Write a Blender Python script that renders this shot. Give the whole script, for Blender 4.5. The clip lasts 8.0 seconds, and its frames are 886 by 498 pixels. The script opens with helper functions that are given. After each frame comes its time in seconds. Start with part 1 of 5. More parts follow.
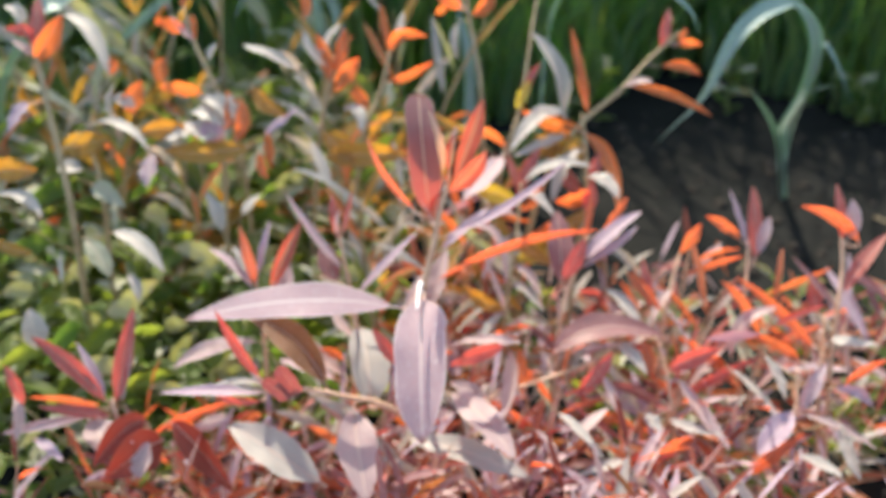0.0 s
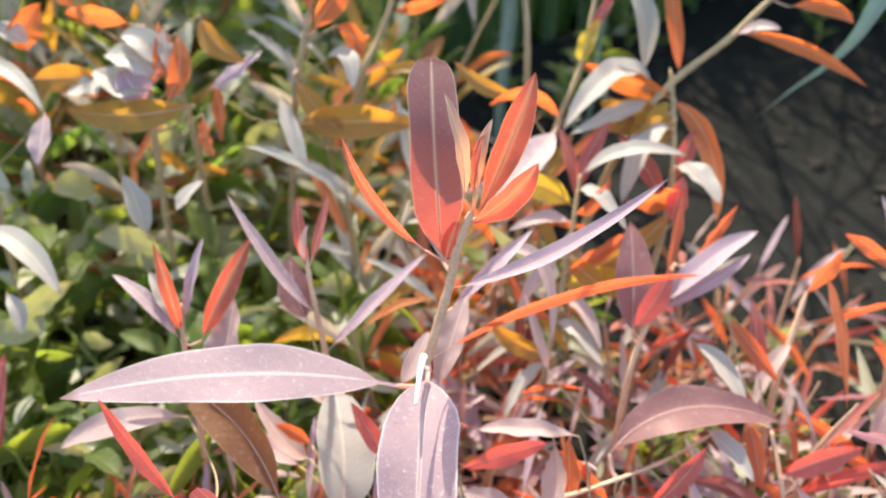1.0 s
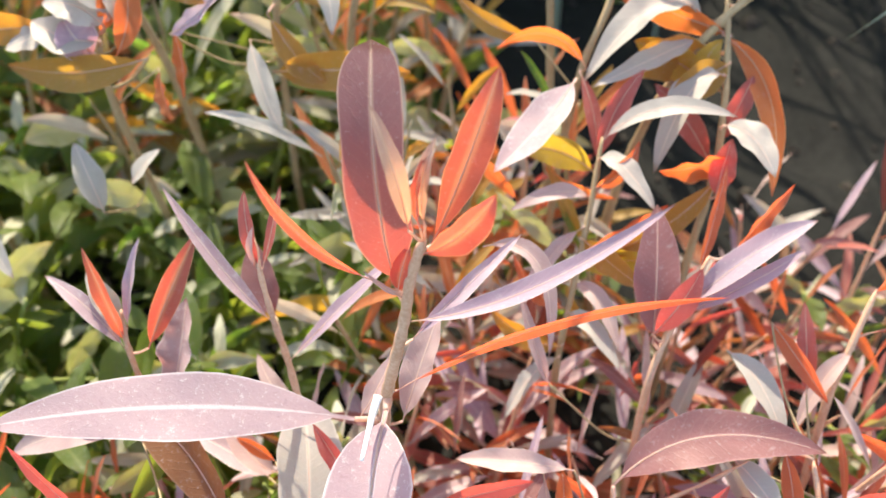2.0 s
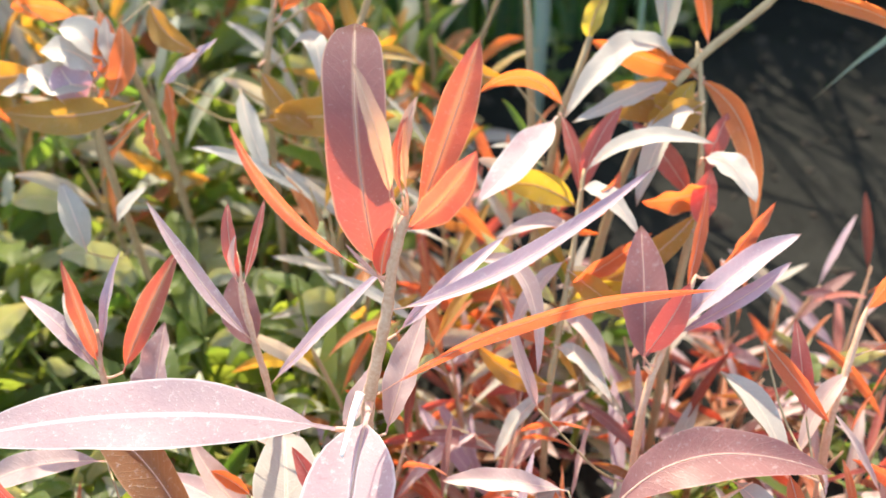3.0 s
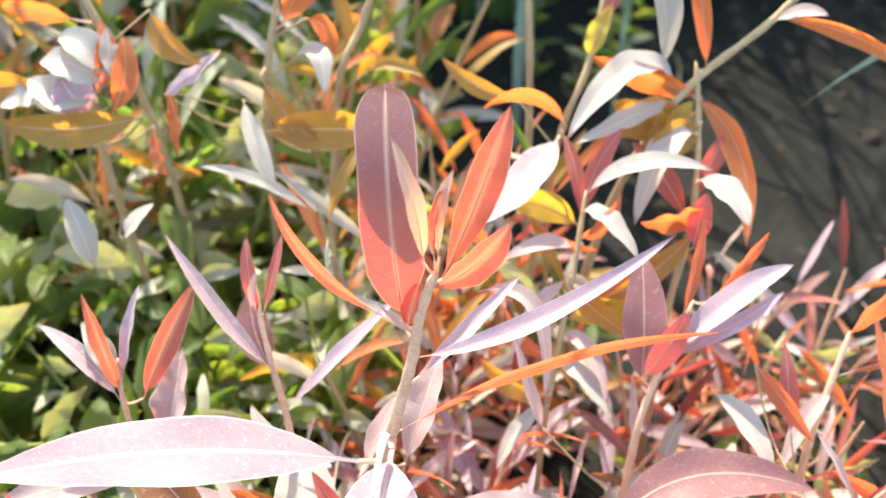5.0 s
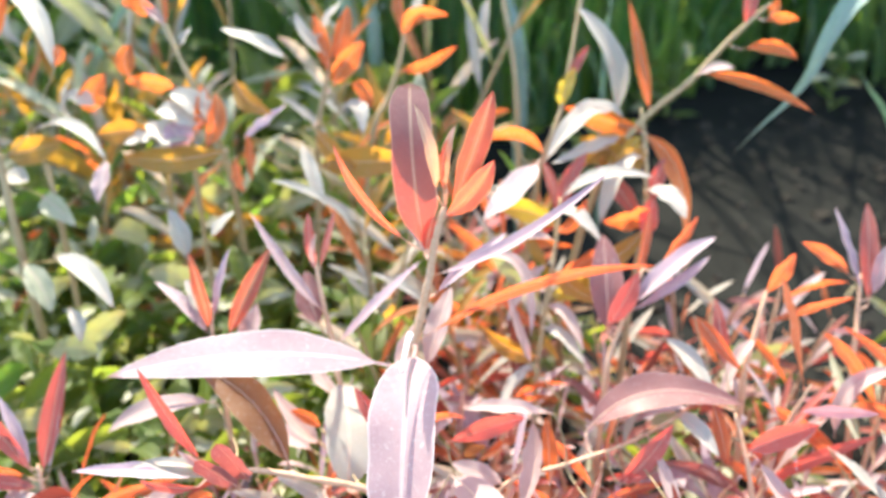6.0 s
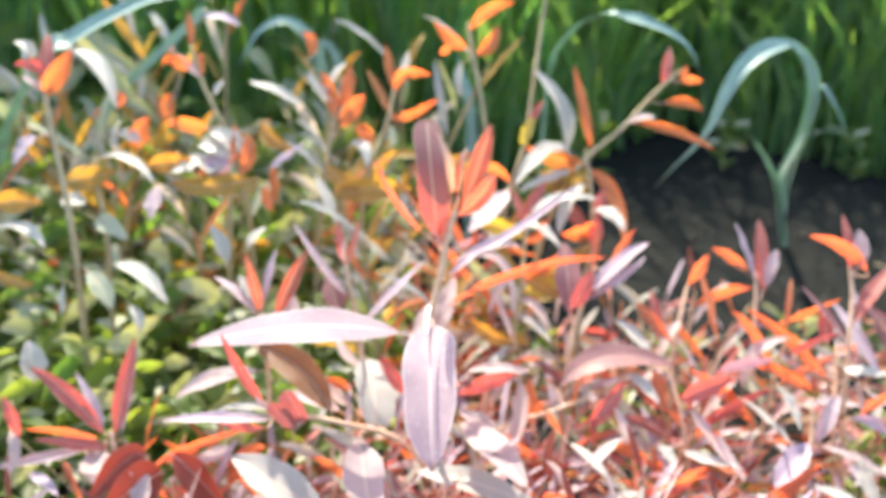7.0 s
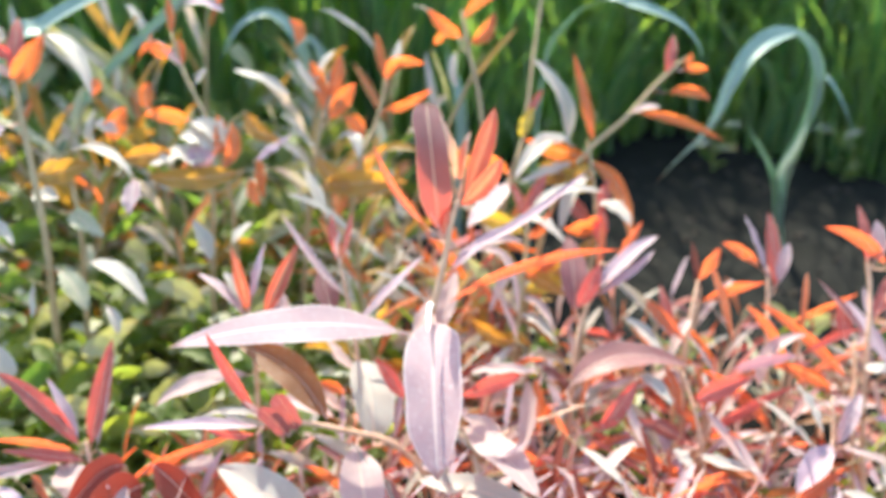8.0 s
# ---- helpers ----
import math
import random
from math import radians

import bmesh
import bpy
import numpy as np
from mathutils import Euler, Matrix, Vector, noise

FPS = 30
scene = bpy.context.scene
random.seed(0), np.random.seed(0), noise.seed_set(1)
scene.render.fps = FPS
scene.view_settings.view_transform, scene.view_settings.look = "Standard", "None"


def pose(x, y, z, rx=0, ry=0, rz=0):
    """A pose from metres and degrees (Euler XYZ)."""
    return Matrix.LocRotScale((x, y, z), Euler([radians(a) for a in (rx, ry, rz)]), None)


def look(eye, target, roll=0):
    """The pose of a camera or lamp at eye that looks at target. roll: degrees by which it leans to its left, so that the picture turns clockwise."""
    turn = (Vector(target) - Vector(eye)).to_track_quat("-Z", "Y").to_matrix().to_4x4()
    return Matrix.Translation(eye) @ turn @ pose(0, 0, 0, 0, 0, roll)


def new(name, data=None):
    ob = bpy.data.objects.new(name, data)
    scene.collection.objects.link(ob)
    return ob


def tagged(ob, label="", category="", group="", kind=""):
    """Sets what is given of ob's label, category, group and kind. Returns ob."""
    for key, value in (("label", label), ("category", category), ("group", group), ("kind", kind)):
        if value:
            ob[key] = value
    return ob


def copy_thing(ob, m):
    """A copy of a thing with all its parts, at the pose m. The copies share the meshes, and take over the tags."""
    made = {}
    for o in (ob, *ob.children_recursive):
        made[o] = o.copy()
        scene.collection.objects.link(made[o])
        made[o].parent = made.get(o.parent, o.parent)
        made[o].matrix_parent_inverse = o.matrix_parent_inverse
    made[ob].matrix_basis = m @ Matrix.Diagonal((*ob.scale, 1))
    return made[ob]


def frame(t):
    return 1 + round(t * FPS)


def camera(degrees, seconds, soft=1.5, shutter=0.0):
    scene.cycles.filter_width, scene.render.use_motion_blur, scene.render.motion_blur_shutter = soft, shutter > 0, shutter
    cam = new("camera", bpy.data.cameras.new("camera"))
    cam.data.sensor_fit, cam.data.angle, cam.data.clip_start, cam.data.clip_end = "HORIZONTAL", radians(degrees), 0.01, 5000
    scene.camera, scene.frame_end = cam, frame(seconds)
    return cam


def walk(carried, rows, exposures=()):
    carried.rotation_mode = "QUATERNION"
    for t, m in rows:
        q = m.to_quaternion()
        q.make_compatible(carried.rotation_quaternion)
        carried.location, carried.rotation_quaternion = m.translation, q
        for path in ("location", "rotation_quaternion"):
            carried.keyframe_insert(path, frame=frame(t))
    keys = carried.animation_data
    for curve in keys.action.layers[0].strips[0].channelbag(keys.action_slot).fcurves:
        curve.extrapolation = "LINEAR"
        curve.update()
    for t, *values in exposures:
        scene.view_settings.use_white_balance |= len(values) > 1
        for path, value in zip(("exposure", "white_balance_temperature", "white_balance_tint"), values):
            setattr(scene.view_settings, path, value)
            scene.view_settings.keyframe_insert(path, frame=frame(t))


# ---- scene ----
cam = camera(54.0, 8.0, soft=1.5)
ROWS = [
    (0.0, 0.0000, 0.0000, 0.3000, 0.00, -30.00, -0.00),
    (0.5, 0.0133, 0.0714, 0.2746, 3.04, -31.78, -0.48),
    (1.0, 0.0004, 0.1256, 0.2742, 1.78, -37.27, 1.35),
    (1.5, 0.0076, 0.1590, 0.2683, 4.74, -41.26, 0.59),
    (1.7, 0.0255, 0.1849, 0.2823, 10.20, -48.20, -3.50),
    (2.8, 0.0294, 0.1670, 0.2497, 10.61, -39.02, -4.85),
    (3.0, 0.0303, 0.1611, 0.2490, 9.47, -36.40, -4.10),
    (3.5, 0.0022, 0.1653, 0.2541, 3.18, -35.77, -0.26),
    (4.0, -0.0061, 0.1671, 0.2623, 3.16, -38.13, 0.47),
    (4.5, 0.0047, 0.1811, 0.2713, 4.47, -42.05, 0.21),
    (4.7, 0.0084, 0.1829, 0.2750, 4.66, -43.49, -0.27),
    (5.8, 0.0321, 0.0906, 0.2666, 8.16, -30.69, -3.61),
    (6.0, 0.0260, 0.0778, 0.2697, 6.72, -30.03, -2.79),
    (6.5, 0.0077, 0.0435, 0.2749, 2.29, -27.58, -0.97),
    (7.0, -0.0059, -0.0060, 0.2821, -0.52, -25.13, 0.12),
    (7.5, -0.0232, -0.0349, 0.2748, -3.12, -22.57, 0.99),
    (8.0, -0.0146, 0.0105, 0.2662, -2.20, -24.26, 0.44),
]
walk(cam, [(t, pose(x, y, z, 0, 0, yaw) @ pose(0, 0, 0, 90 + pitch) @ pose(0, 0, 0, 0, 0, lean))
           for t, x, y, z, yaw, pitch, lean in ROWS],
     exposures=[
         (0.0, 1.55, 7630.0, 4.5),
         (0.5, 1.60, 7680.0, 4.5),
         (1.0, 1.75, 7840.0, 4.5),
         (1.5, 1.74, 7980.0, 5.0),
         (3.0, 2.04, 8180.0, 4.5),
         (3.5, 2.08, 8230.0, 3.0),
         (4.5, 2.25, 8130.0, 3.5),
         (6.0, 2.26, 7530.0, 1.0),
         (6.5, 2.20, 7500.0, 1.0),
         (7.0, 2.20, 7380.0, 0.5),
         (7.5, 2.22, 7330.0, 0.5),
         (8.0, 2.10, 7430.0, 0.5),
     ])
cam.data.dof.use_dof = True
cam.data.dof.focus_distance = 0.180
cam.data.dof.aperture_fstop = 13.8

# ---- light: high sun from behind the plants, open sky ----
SUN_UP, SUN_SIDE = 51.0, -14.0
SUN = Vector((math.sin(radians(SUN_SIDE)) * math.cos(radians(SUN_UP)),
              math.cos(radians(SUN_SIDE)) * math.cos(radians(SUN_UP)), math.sin(radians(SUN_UP))))
FACE = Vector((0.0, -0.90, 0.43))

world = bpy.data.worlds.new("sky")
scene.world = world
world.use_nodes = True
sky = world.node_tree.nodes.new("ShaderNodeTexSky")
sky.sky_type, sky.sun_disc = "NISHITA", False
sky.sun_elevation, sky.sun_rotation = radians(SUN_UP), radians(SUN_SIDE)
back = world.node_tree.nodes["Background"]
back.inputs["Strength"].default_value = 0.15
world.node_tree.links.new(sky.outputs[0], back.inputs[0])

sun_data = bpy.data.lights.new("sun", "SUN")
sun_data.energy, sun_data.angle, sun_data.color = 3.2, radians(0.5), (1.0, 0.95, 0.88)
sun = new("sun", sun_data)
sun.matrix_world = look(SUN * 20, (0, 0, 0))


# ---- materials ----
def node_tree(name):
    mat = bpy.data.materials.new(name)
    mat.use_nodes = True
    tree = mat.node_tree
    tree.nodes.clear()
    return mat, tree


def add(tree, kind, inputs=(), **settings):
    node = tree.nodes.new("ShaderNode" + kind)
    for key, value in settings.items():
        setattr(node, key, value)
    for key, value in inputs:
        if hasattr(value, "is_output"):
            tree.links.new(value, node.inputs[key])
        else:
            node.inputs[key].default_value = value
    return node


def rgba(c):
    return (*c, 1.0)


def mix_colour(tree, factor, a, b, blend="MIX"):
    node = add(tree, "Mix", data_type="RGBA", blend_type=blend)
    for index, value in ((0, factor), (6, a), (7, b)):
        if hasattr(value, "is_output"):
            tree.links.new(value, node.inputs[index])
        else:
            node.inputs[index].default_value = value
    return node.outputs[2]


def math_node(tree, op, a, b=0.0, c=0.0, clamp=False):
    node = add(tree, "Math", operation=op, use_clamp=clamp)
    for index, value in enumerate((a, b, c)):
        if hasattr(value, "is_output"):
            tree.links.new(value, node.inputs[index])
        else:
            node.inputs[index].default_value = value
    return node.outputs[0]


def ramp(tree, value, low, high, a=0.0, b=1.0):
    node = add(tree, "MapRange", interpolation_type="SMOOTHSTEP")
    tree.links.new(value, node.inputs[0])
    for index, v in ((1, low), (2, high), (3, a), (4, b)):
        node.inputs[index].default_value = v
    return node.outputs[0]


def leaf_material(name, top_a, top_b, through_a, through_b, rib, clear=0.5, rough=0.5, veins=9.0, stuff=False,
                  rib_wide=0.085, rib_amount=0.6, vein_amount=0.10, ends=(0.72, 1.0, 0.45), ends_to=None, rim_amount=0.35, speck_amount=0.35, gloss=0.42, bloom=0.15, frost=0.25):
    """Waxy leaf: a bloomed surface that reflects one colour and lets another through; pale midrib, side veins, spots."""
    mat, tree = node_tree(name)
    out = add(tree, "OutputMaterial")
    info = add(tree, "NewGeometry").outputs["Random Per Island"] if stuff else add(tree, "ObjectInfo").outputs["Random"]
    coord = add(tree, "TexCoord")
    uv = add(tree, "SeparateXYZ", [(0, coord.outputs["UV"])])
    across = math_node(tree, "ABSOLUTE", math_node(tree, "MULTIPLY_ADD", uv.outputs[0], 2.0, -1.0))
    along = uv.outputs[1]
    blotch = add(tree, "TexNoise", [("Vector", coord.outputs["Object"]), ("Scale", 150.0), ("Detail", 4.0), ("Roughness", 0.6)]).outputs[0]
    grain = add(tree, "TexNoise", [("Vector", coord.outputs["Object"]), ("Scale", 1500.0), ("Detail", 3.0)]).outputs[0]
    # side veins run obliquely from the rib to the margin
    phase = math_node(tree, "MULTIPLY_ADD", across, -2.2, math_node(tree, "MULTIPLY", along, veins * 2.0))
    wobble = math_node(tree, "MULTIPLY_ADD", blotch, 1.6, phase)
    vein = ramp(tree, math_node(tree, "PINGPONG", wobble, 0.5), 0.0, 0.09, 1.0, 0.0)
    vein = math_node(tree, "MULTIPLY", vein, ramp(tree, across, 0.7, 1.0, 1.0, 0.0))
    ribmask = ramp(tree, across, 0.02, rib_wide, 1.0, 0.0)
    rim = ramp(tree, across, 0.92, 0.985)
    mixing = math_node(tree, "MULTIPLY_ADD", math_node(tree, "SUBTRACT", blotch, 0.5), 1.5, info, clamp=True)
    top = mix_colour(tree, mixing, rgba(top_a), rgba(top_b))
    thr = mix_colour(tree, mixing, rgba(through_a), rgba(through_b))
    # tip and base carry more red pigment; leaf_rose's dark upper half is painted shade
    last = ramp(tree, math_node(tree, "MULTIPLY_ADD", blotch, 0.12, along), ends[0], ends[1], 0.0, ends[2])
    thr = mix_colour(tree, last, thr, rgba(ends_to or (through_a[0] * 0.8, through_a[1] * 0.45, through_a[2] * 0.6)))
    pale = math_node(tree, "MAXIMUM", math_node(tree, "MULTIPLY", ribmask, rib_amount), math_node(tree, "MULTIPLY", rim, rim_amount))
    pale = math_node(tree, "MAXIMUM", pale, math_node(tree, "MULTIPLY", vein, vein_amount))
    top = mix_colour(tree, pale, top, rgba(rib))
    thr = mix_colour(tree, math_node(tree, "MULTIPLY", pale, 0.6), thr, rgba((min(1.0, rib[0] * 1.1), rib[1] * 0.72, rib[2] * 0.45)))
    # the very tip dries brown
    dry = ramp(tree, math_node(tree, "MULTIPLY_ADD", blotch, 0.05, along), 0.965, 1.01, 0.0, 0.7)
    top = mix_colour(tree, dry, top, rgba((0.15, 0.07, 0.045)))
    speck = ramp(tree, grain, 0.64, 0.72, 0.0, speck_amount)
    top = mix_colour(tree, speck, top, rgba((0.78, 0.72, 0.68)))
    # rubbed wax: paler flecks and faint streaks along the blade
    flecks = add(tree, "TexNoise", [("Vector", coord.outputs["Object"]), ("Scale", 520.0), ("Detail", 5.0), ("Roughness", 0.75)]).outputs[0]
    top = mix_colour(tree, ramp(tree, flecks, 0.56, 0.70, 0.0, frost), top, rgba((0.80, 0.74, 0.75)))
    top = mix_colour(tree, ramp(tree, flecks, 0.44, 0.30, 0.0, frost), top, rgba((top_b[0] * 0.72, top_b[1] * 0.66, top_b[2] * 0.70)))
    height = math_node(tree, "ADD", math_node(tree, "MULTIPLY", vein, 4.0 * vein_amount), math_node(tree, "MULTIPLY", grain, 0.5))
    height = math_node(tree, "ADD", height, math_node(tree, "MULTIPLY_ADD", flecks, 0.9, math_node(tree, "MULTIPLY", blotch, 1.2)))
    bump = add(tree, "Bump", [("Height", height), ("Strength", 0.30), ("Distance", 0.0004)]).outputs[0]
    rgh = math_node(tree, "MULTIPLY_ADD", grain, 0.25, rough - 0.12)
    surface = add(tree, "BsdfPrincipled", [("Base Color", top), ("Roughness", rgh), ("Normal", bump), ("Specular IOR Level", gloss),
                                           ("Sheen Weight", bloom), ("Sheen Roughness", 0.5)])
    glow = add(tree, "BsdfTranslucent", [("Color", thr), ("Normal", bump)])
    both = add(tree, "MixShader", [(0, clear), (1, surface.outputs[0]), (2, glow.outputs[0])])
    tree.links.new(both.outputs[0], out.inputs[0])
    return mat


PALE_RIB = (0.80, 0.62, 0.50)
# ends and ends_to paint the shaded upper half of the main leaf
ROSE = leaf_material("leaf_rose", (0.35, 0.195, 0.21), (0.31, 0.17, 0.185), (0.72, 0.115, 0.075), (0.68, 0.11, 0.07), PALE_RIB, 0.56,
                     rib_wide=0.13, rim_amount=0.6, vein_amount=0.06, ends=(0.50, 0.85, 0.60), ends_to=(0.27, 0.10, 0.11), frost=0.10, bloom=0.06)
PINK = leaf_material("leaf_pink", (0.50, 0.37, 0.40), (0.45, 0.33, 0.37), (0.75, 0.25, 0.20), (0.70, 0.22, 0.20), (0.80, 0.70, 0.72), 0.34, 0.7, rib_wide=0.10, rib_amount=0.8, vein_amount=0.03, rim_amount=0.85, speck_amount=0.6, frost=0.6)
PALE = leaf_material("leaf_pale_pink", (0.52, 0.40, 0.40), (0.47, 0.35, 0.36), (0.78, 0.36, 0.28), (0.75, 0.32, 0.28), (0.84, 0.74, 0.70), 0.40)
LILAC = leaf_material("leaf_lilac", (0.46, 0.35, 0.43), (0.42, 0.31, 0.40), (0.62, 0.24, 0.28), (0.58, 0.22, 0.28), (0.78, 0.70, 0.74), 0.36, 0.6, rim_amount=0.7, speck_amount=0.65)
WHITE = leaf_material("leaf_white", (0.46, 0.43, 0.41), (0.41, 0.385, 0.37), (0.64, 0.48, 0.38), (0.60, 0.49, 0.34), (0.84, 0.80, 0.74), 0.38)
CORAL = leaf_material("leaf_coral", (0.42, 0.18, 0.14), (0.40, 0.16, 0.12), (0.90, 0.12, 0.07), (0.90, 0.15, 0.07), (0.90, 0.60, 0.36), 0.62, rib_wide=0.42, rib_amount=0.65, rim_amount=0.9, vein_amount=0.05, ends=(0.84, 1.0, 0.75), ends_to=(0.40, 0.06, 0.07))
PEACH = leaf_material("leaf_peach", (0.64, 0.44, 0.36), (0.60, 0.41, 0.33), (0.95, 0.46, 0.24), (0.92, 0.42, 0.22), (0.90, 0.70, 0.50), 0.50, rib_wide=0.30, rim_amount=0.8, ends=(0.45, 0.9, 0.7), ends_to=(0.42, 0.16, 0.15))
ORANGE = leaf_material("leaf_orange", (0.66, 0.27, 0.12), (0.60, 0.22, 0.10), (0.92, 0.155, 0.04), (0.92, 0.21, 0.045), (0.88, 0.58, 0.38), 0.66, rim_amount=0.6)
RUST = leaf_material("leaf_rust_orange", (0.52, 0.21, 0.12), (0.48, 0.18, 0.11), (0.90, 0.14, 0.05), (0.88, 0.19, 0.05), (0.86, 0.50, 0.32), 0.62, rim_amount=0.5)
RED = leaf_material("leaf_red", (0.48, 0.18, 0.16), (0.42, 0.15, 0.14), (0.90, 0.105, 0.07), (0.84, 0.09, 0.075), (0.74, 0.44, 0.38), 0.52)
MAROON = leaf_material("leaf_maroon", (0.29, 0.14, 0.15), (0.25, 0.12, 0.12), (0.55, 0.10, 0.08), (0.46, 0.09, 0.08), (0.58, 0.36, 0.34), 0.34)
DEEPRED = leaf_material("leaf_deep_red", (0.23, 0.06, 0.042), (0.20, 0.05, 0.035), (0.48, 0.055, 0.03), (0.40, 0.05, 0.03), (0.38, 0.15, 0.12), 0.42, frost=0.08, bloom=0.04, speck_amount=0.12)
BROWN = leaf_material("leaf_brown", (0.17, 0.085, 0.045), (0.15, 0.07, 0.035), (0.58, 0.18, 0.04), (0.55, 0.17, 0.04), (0.50, 0.33, 0.21), 0.38)
AMBER = leaf_material("leaf_amber", (0.42, 0.24, 0.07), (0.38, 0.25, 0.08), (0.76, 0.31, 0.03), (0.60, 0.33, 0.04), (0.76, 0.55, 0.24), 0.56)
YELLOW = leaf_material("leaf_yellow", (0.50, 0.38, 0.10), (0.46, 0.37, 0.10), (0.90, 0.58, 0.05), (0.78, 0.58, 0.06), (0.80, 0.66, 0.28), 0.60)
OLIVE = leaf_material("leaf_olive", (0.40, 0.40, 0.30), (0.46, 0.46, 0.38), (0.45, 0.42, 0.10), (0.40, 0.42, 0.12), (0.62, 0.60, 0.48), 0.42)
GREEN = leaf_material("leaf_green", (0.08, 0.12, 0.04), (0.11, 0.15, 0.05), (0.19, 0.36, 0.05), (0.44, 0.48, 0.06), (0.20, 0.25, 0.08), 0.54, 0.5, gloss=0.3, bloom=0.0, speck_amount=0.08)
STRAP = leaf_material("leaf_bluegreen", (0.28, 0.38, 0.34), (0.22, 0.32, 0.29), (0.05, 0.14, 0.08), (0.04, 0.12, 0.07), (0.36, 0.45, 0.41), 0.30, 0.34, 0.5)
BLADE = leaf_material("grass_green", (0.08, 0.14, 0.08), (0.15, 0.21, 0.11), (0.12, 0.42, 0.07), (0.62, 0.86, 0.12), (0.18, 0.28, 0.14), 0.54, 0.30, 0.5, stuff=True, gloss=0.7)


def plain_material(name, a, b, scale, rough, bump_distance, lit=0.25, gloss=0.3):
    mat, tree = node_tree(name)
    out = add(tree, "OutputMaterial")
    coord = add(tree, "TexCoord").outputs["Object"]
    coarse = add(tree, "TexNoise", [("Vector", coord), ("Scale", scale), ("Detail", 6.0), ("Roughness", 0.65)]).outputs[0]
    fine = add(tree, "TexNoise", [("Vector", coord), ("Scale", scale * 9), ("Detail", 4.0)]).outputs[0]
    both = math_node(tree, "MULTIPLY_ADD", fine, 0.5, math_node(tree, "MULTIPLY", coarse, 0.5))
    tint = mix_colour(tree, ramp(tree, both, 0.32, 0.68), rgba(a), rgba(b))
    tint = mix_colour(tree, math_node(tree, "MULTIPLY", add(tree, "ObjectInfo").outputs["Random"], lit), tint, rgba((b[0] * 1.3, b[1] * 1.2, b[2] * 1.1)))
    bump = add(tree, "Bump", [("Height", both), ("Strength", 0.7), ("Distance", bump_distance)]).outputs[0]
    surface = add(tree, "BsdfPrincipled", [("Base Color", tint), ("Roughness", rough), ("Normal", bump), ("Specular IOR Level", gloss)])
    tree.links.new(surface.outputs[0], out.inputs[0])
    return mat


STEM = plain_material("stem_tan", (0.52, 0.28, 0.18), (0.66, 0.43, 0.32), 160.0, 0.6, 0.0003)
STEM_OLD = plain_material("stem_olive_brown", (0.28, 0.20, 0.12), (0.42, 0.32, 0.20), 160.0, 0.65, 0.0003)
RIB = leaf_material("midrib_pale", (0.72, 0.60, 0.57), (0.66, 0.54, 0.51), (0.92, 0.64, 0.46), (0.90, 0.58, 0.42), (0.72, 0.56, 0.50), 0.55, 0.5)
# the white stands in for sunlight on the stalk
LIT_PETIOLE = plain_material("petiole_lit_white", (0.78, 0.72, 0.72), (0.86, 0.80, 0.80), 160.0, 0.5, 0.0002)
WEED_STEM = plain_material("weed_stem", (0.20, 0.26, 0.08), (0.30, 0.34, 0.12), 160.0, 0.6, 0.0002)
SOIL = plain_material("soil", (0.009, 0.0095, 0.0100), (0.020, 0.0205, 0.0205), 38.0, 0.95, 0.0008, gloss=0.03)
CLOD = plain_material("soil_clod", (0.020, 0.018, 0.017), (0.050, 0.044, 0.040), 90.0, 0.95, 0.002, gloss=0.03)
STRAW = plain_material("dry_straw", (0.22, 0.17, 0.11), (0.34, 0.27, 0.18), 120.0, 0.8, 0.0003)


# ---- building helpers ----
def mesh_from(name, verts, faces, material, uvs=None, smooth=True):
    me = bpy.data.meshes.new(name)
    me.from_pydata([tuple(v) for v in verts], [], faces)
    if uvs is not None:
        layer = me.uv_layers.new(name="UVMap")
        index = np.empty(len(me.loops), dtype=np.int32)
        me.loops.foreach_get("vertex_index", index)
        layer.data.foreach_set("uv", np.asarray(uvs, dtype=np.float32)[index].ravel())
    if smooth:
        me.polygons.foreach_set("use_smooth", [True] * len(me.polygons))
    me.materials.append(material)
    me.update()
    return me


def part(name, me, parent, place=(0, 0, 0), label=""):
    ob = new(name, me)
    ob.parent = parent
    ob.location = place
    if label:
        tagged(ob, label)
    return ob


def tube(points, radii, sides=7):
    """Vertices and faces of a round rod through points, capped at both ends."""
    verts, faces = [], []
    n = len(points)
    for i, p in enumerate(points):
        d = (points[min(i + 1, n - 1)] - points[max(i - 1, 0)]).normalized()
        a = d.orthogonal().normalized() if i == 0 else (a - d * a.dot(d)).normalized()
        b = d.cross(a)
        for k in range(sides):
            w = 2 * math.pi * k / sides
            verts.append(p + (a * math.cos(w) + b * math.sin(w)) * radii[i])
    for i in range(n - 1):
        for k in range(sides):
            k2 = (k + 1) % sides
            faces.append((i * sides + k, i * sides + k2, (i + 1) * sides + k2, (i + 1) * sides + k))
    faces.append(tuple(range(sides))[::-1])
    faces.append(tuple(range((n - 1) * sides, n * sides)))
    return verts, faces


def smooth_line(points, steps):
    """A Catmull-Rom line through points."""
    pts = [Vector(p) for p in points]
    line = []
    for i in range(len(pts) - 1):
        p0, p1, p2, p3 = pts[max(i - 1, 0)], pts[i], pts[i + 1], pts[min(i + 2, len(pts) - 1)]
        for s in range(steps):
            u = s / steps
            line.append(0.5 * (2 * p1 + (p2 - p0) * u + (2 * p0 - 5 * p1 + 4 * p2 - p3) * u * u + (3 * p1 - p0 - 3 * p2 + p3) * u ** 3))
    line.append(pts[-1])
    return line


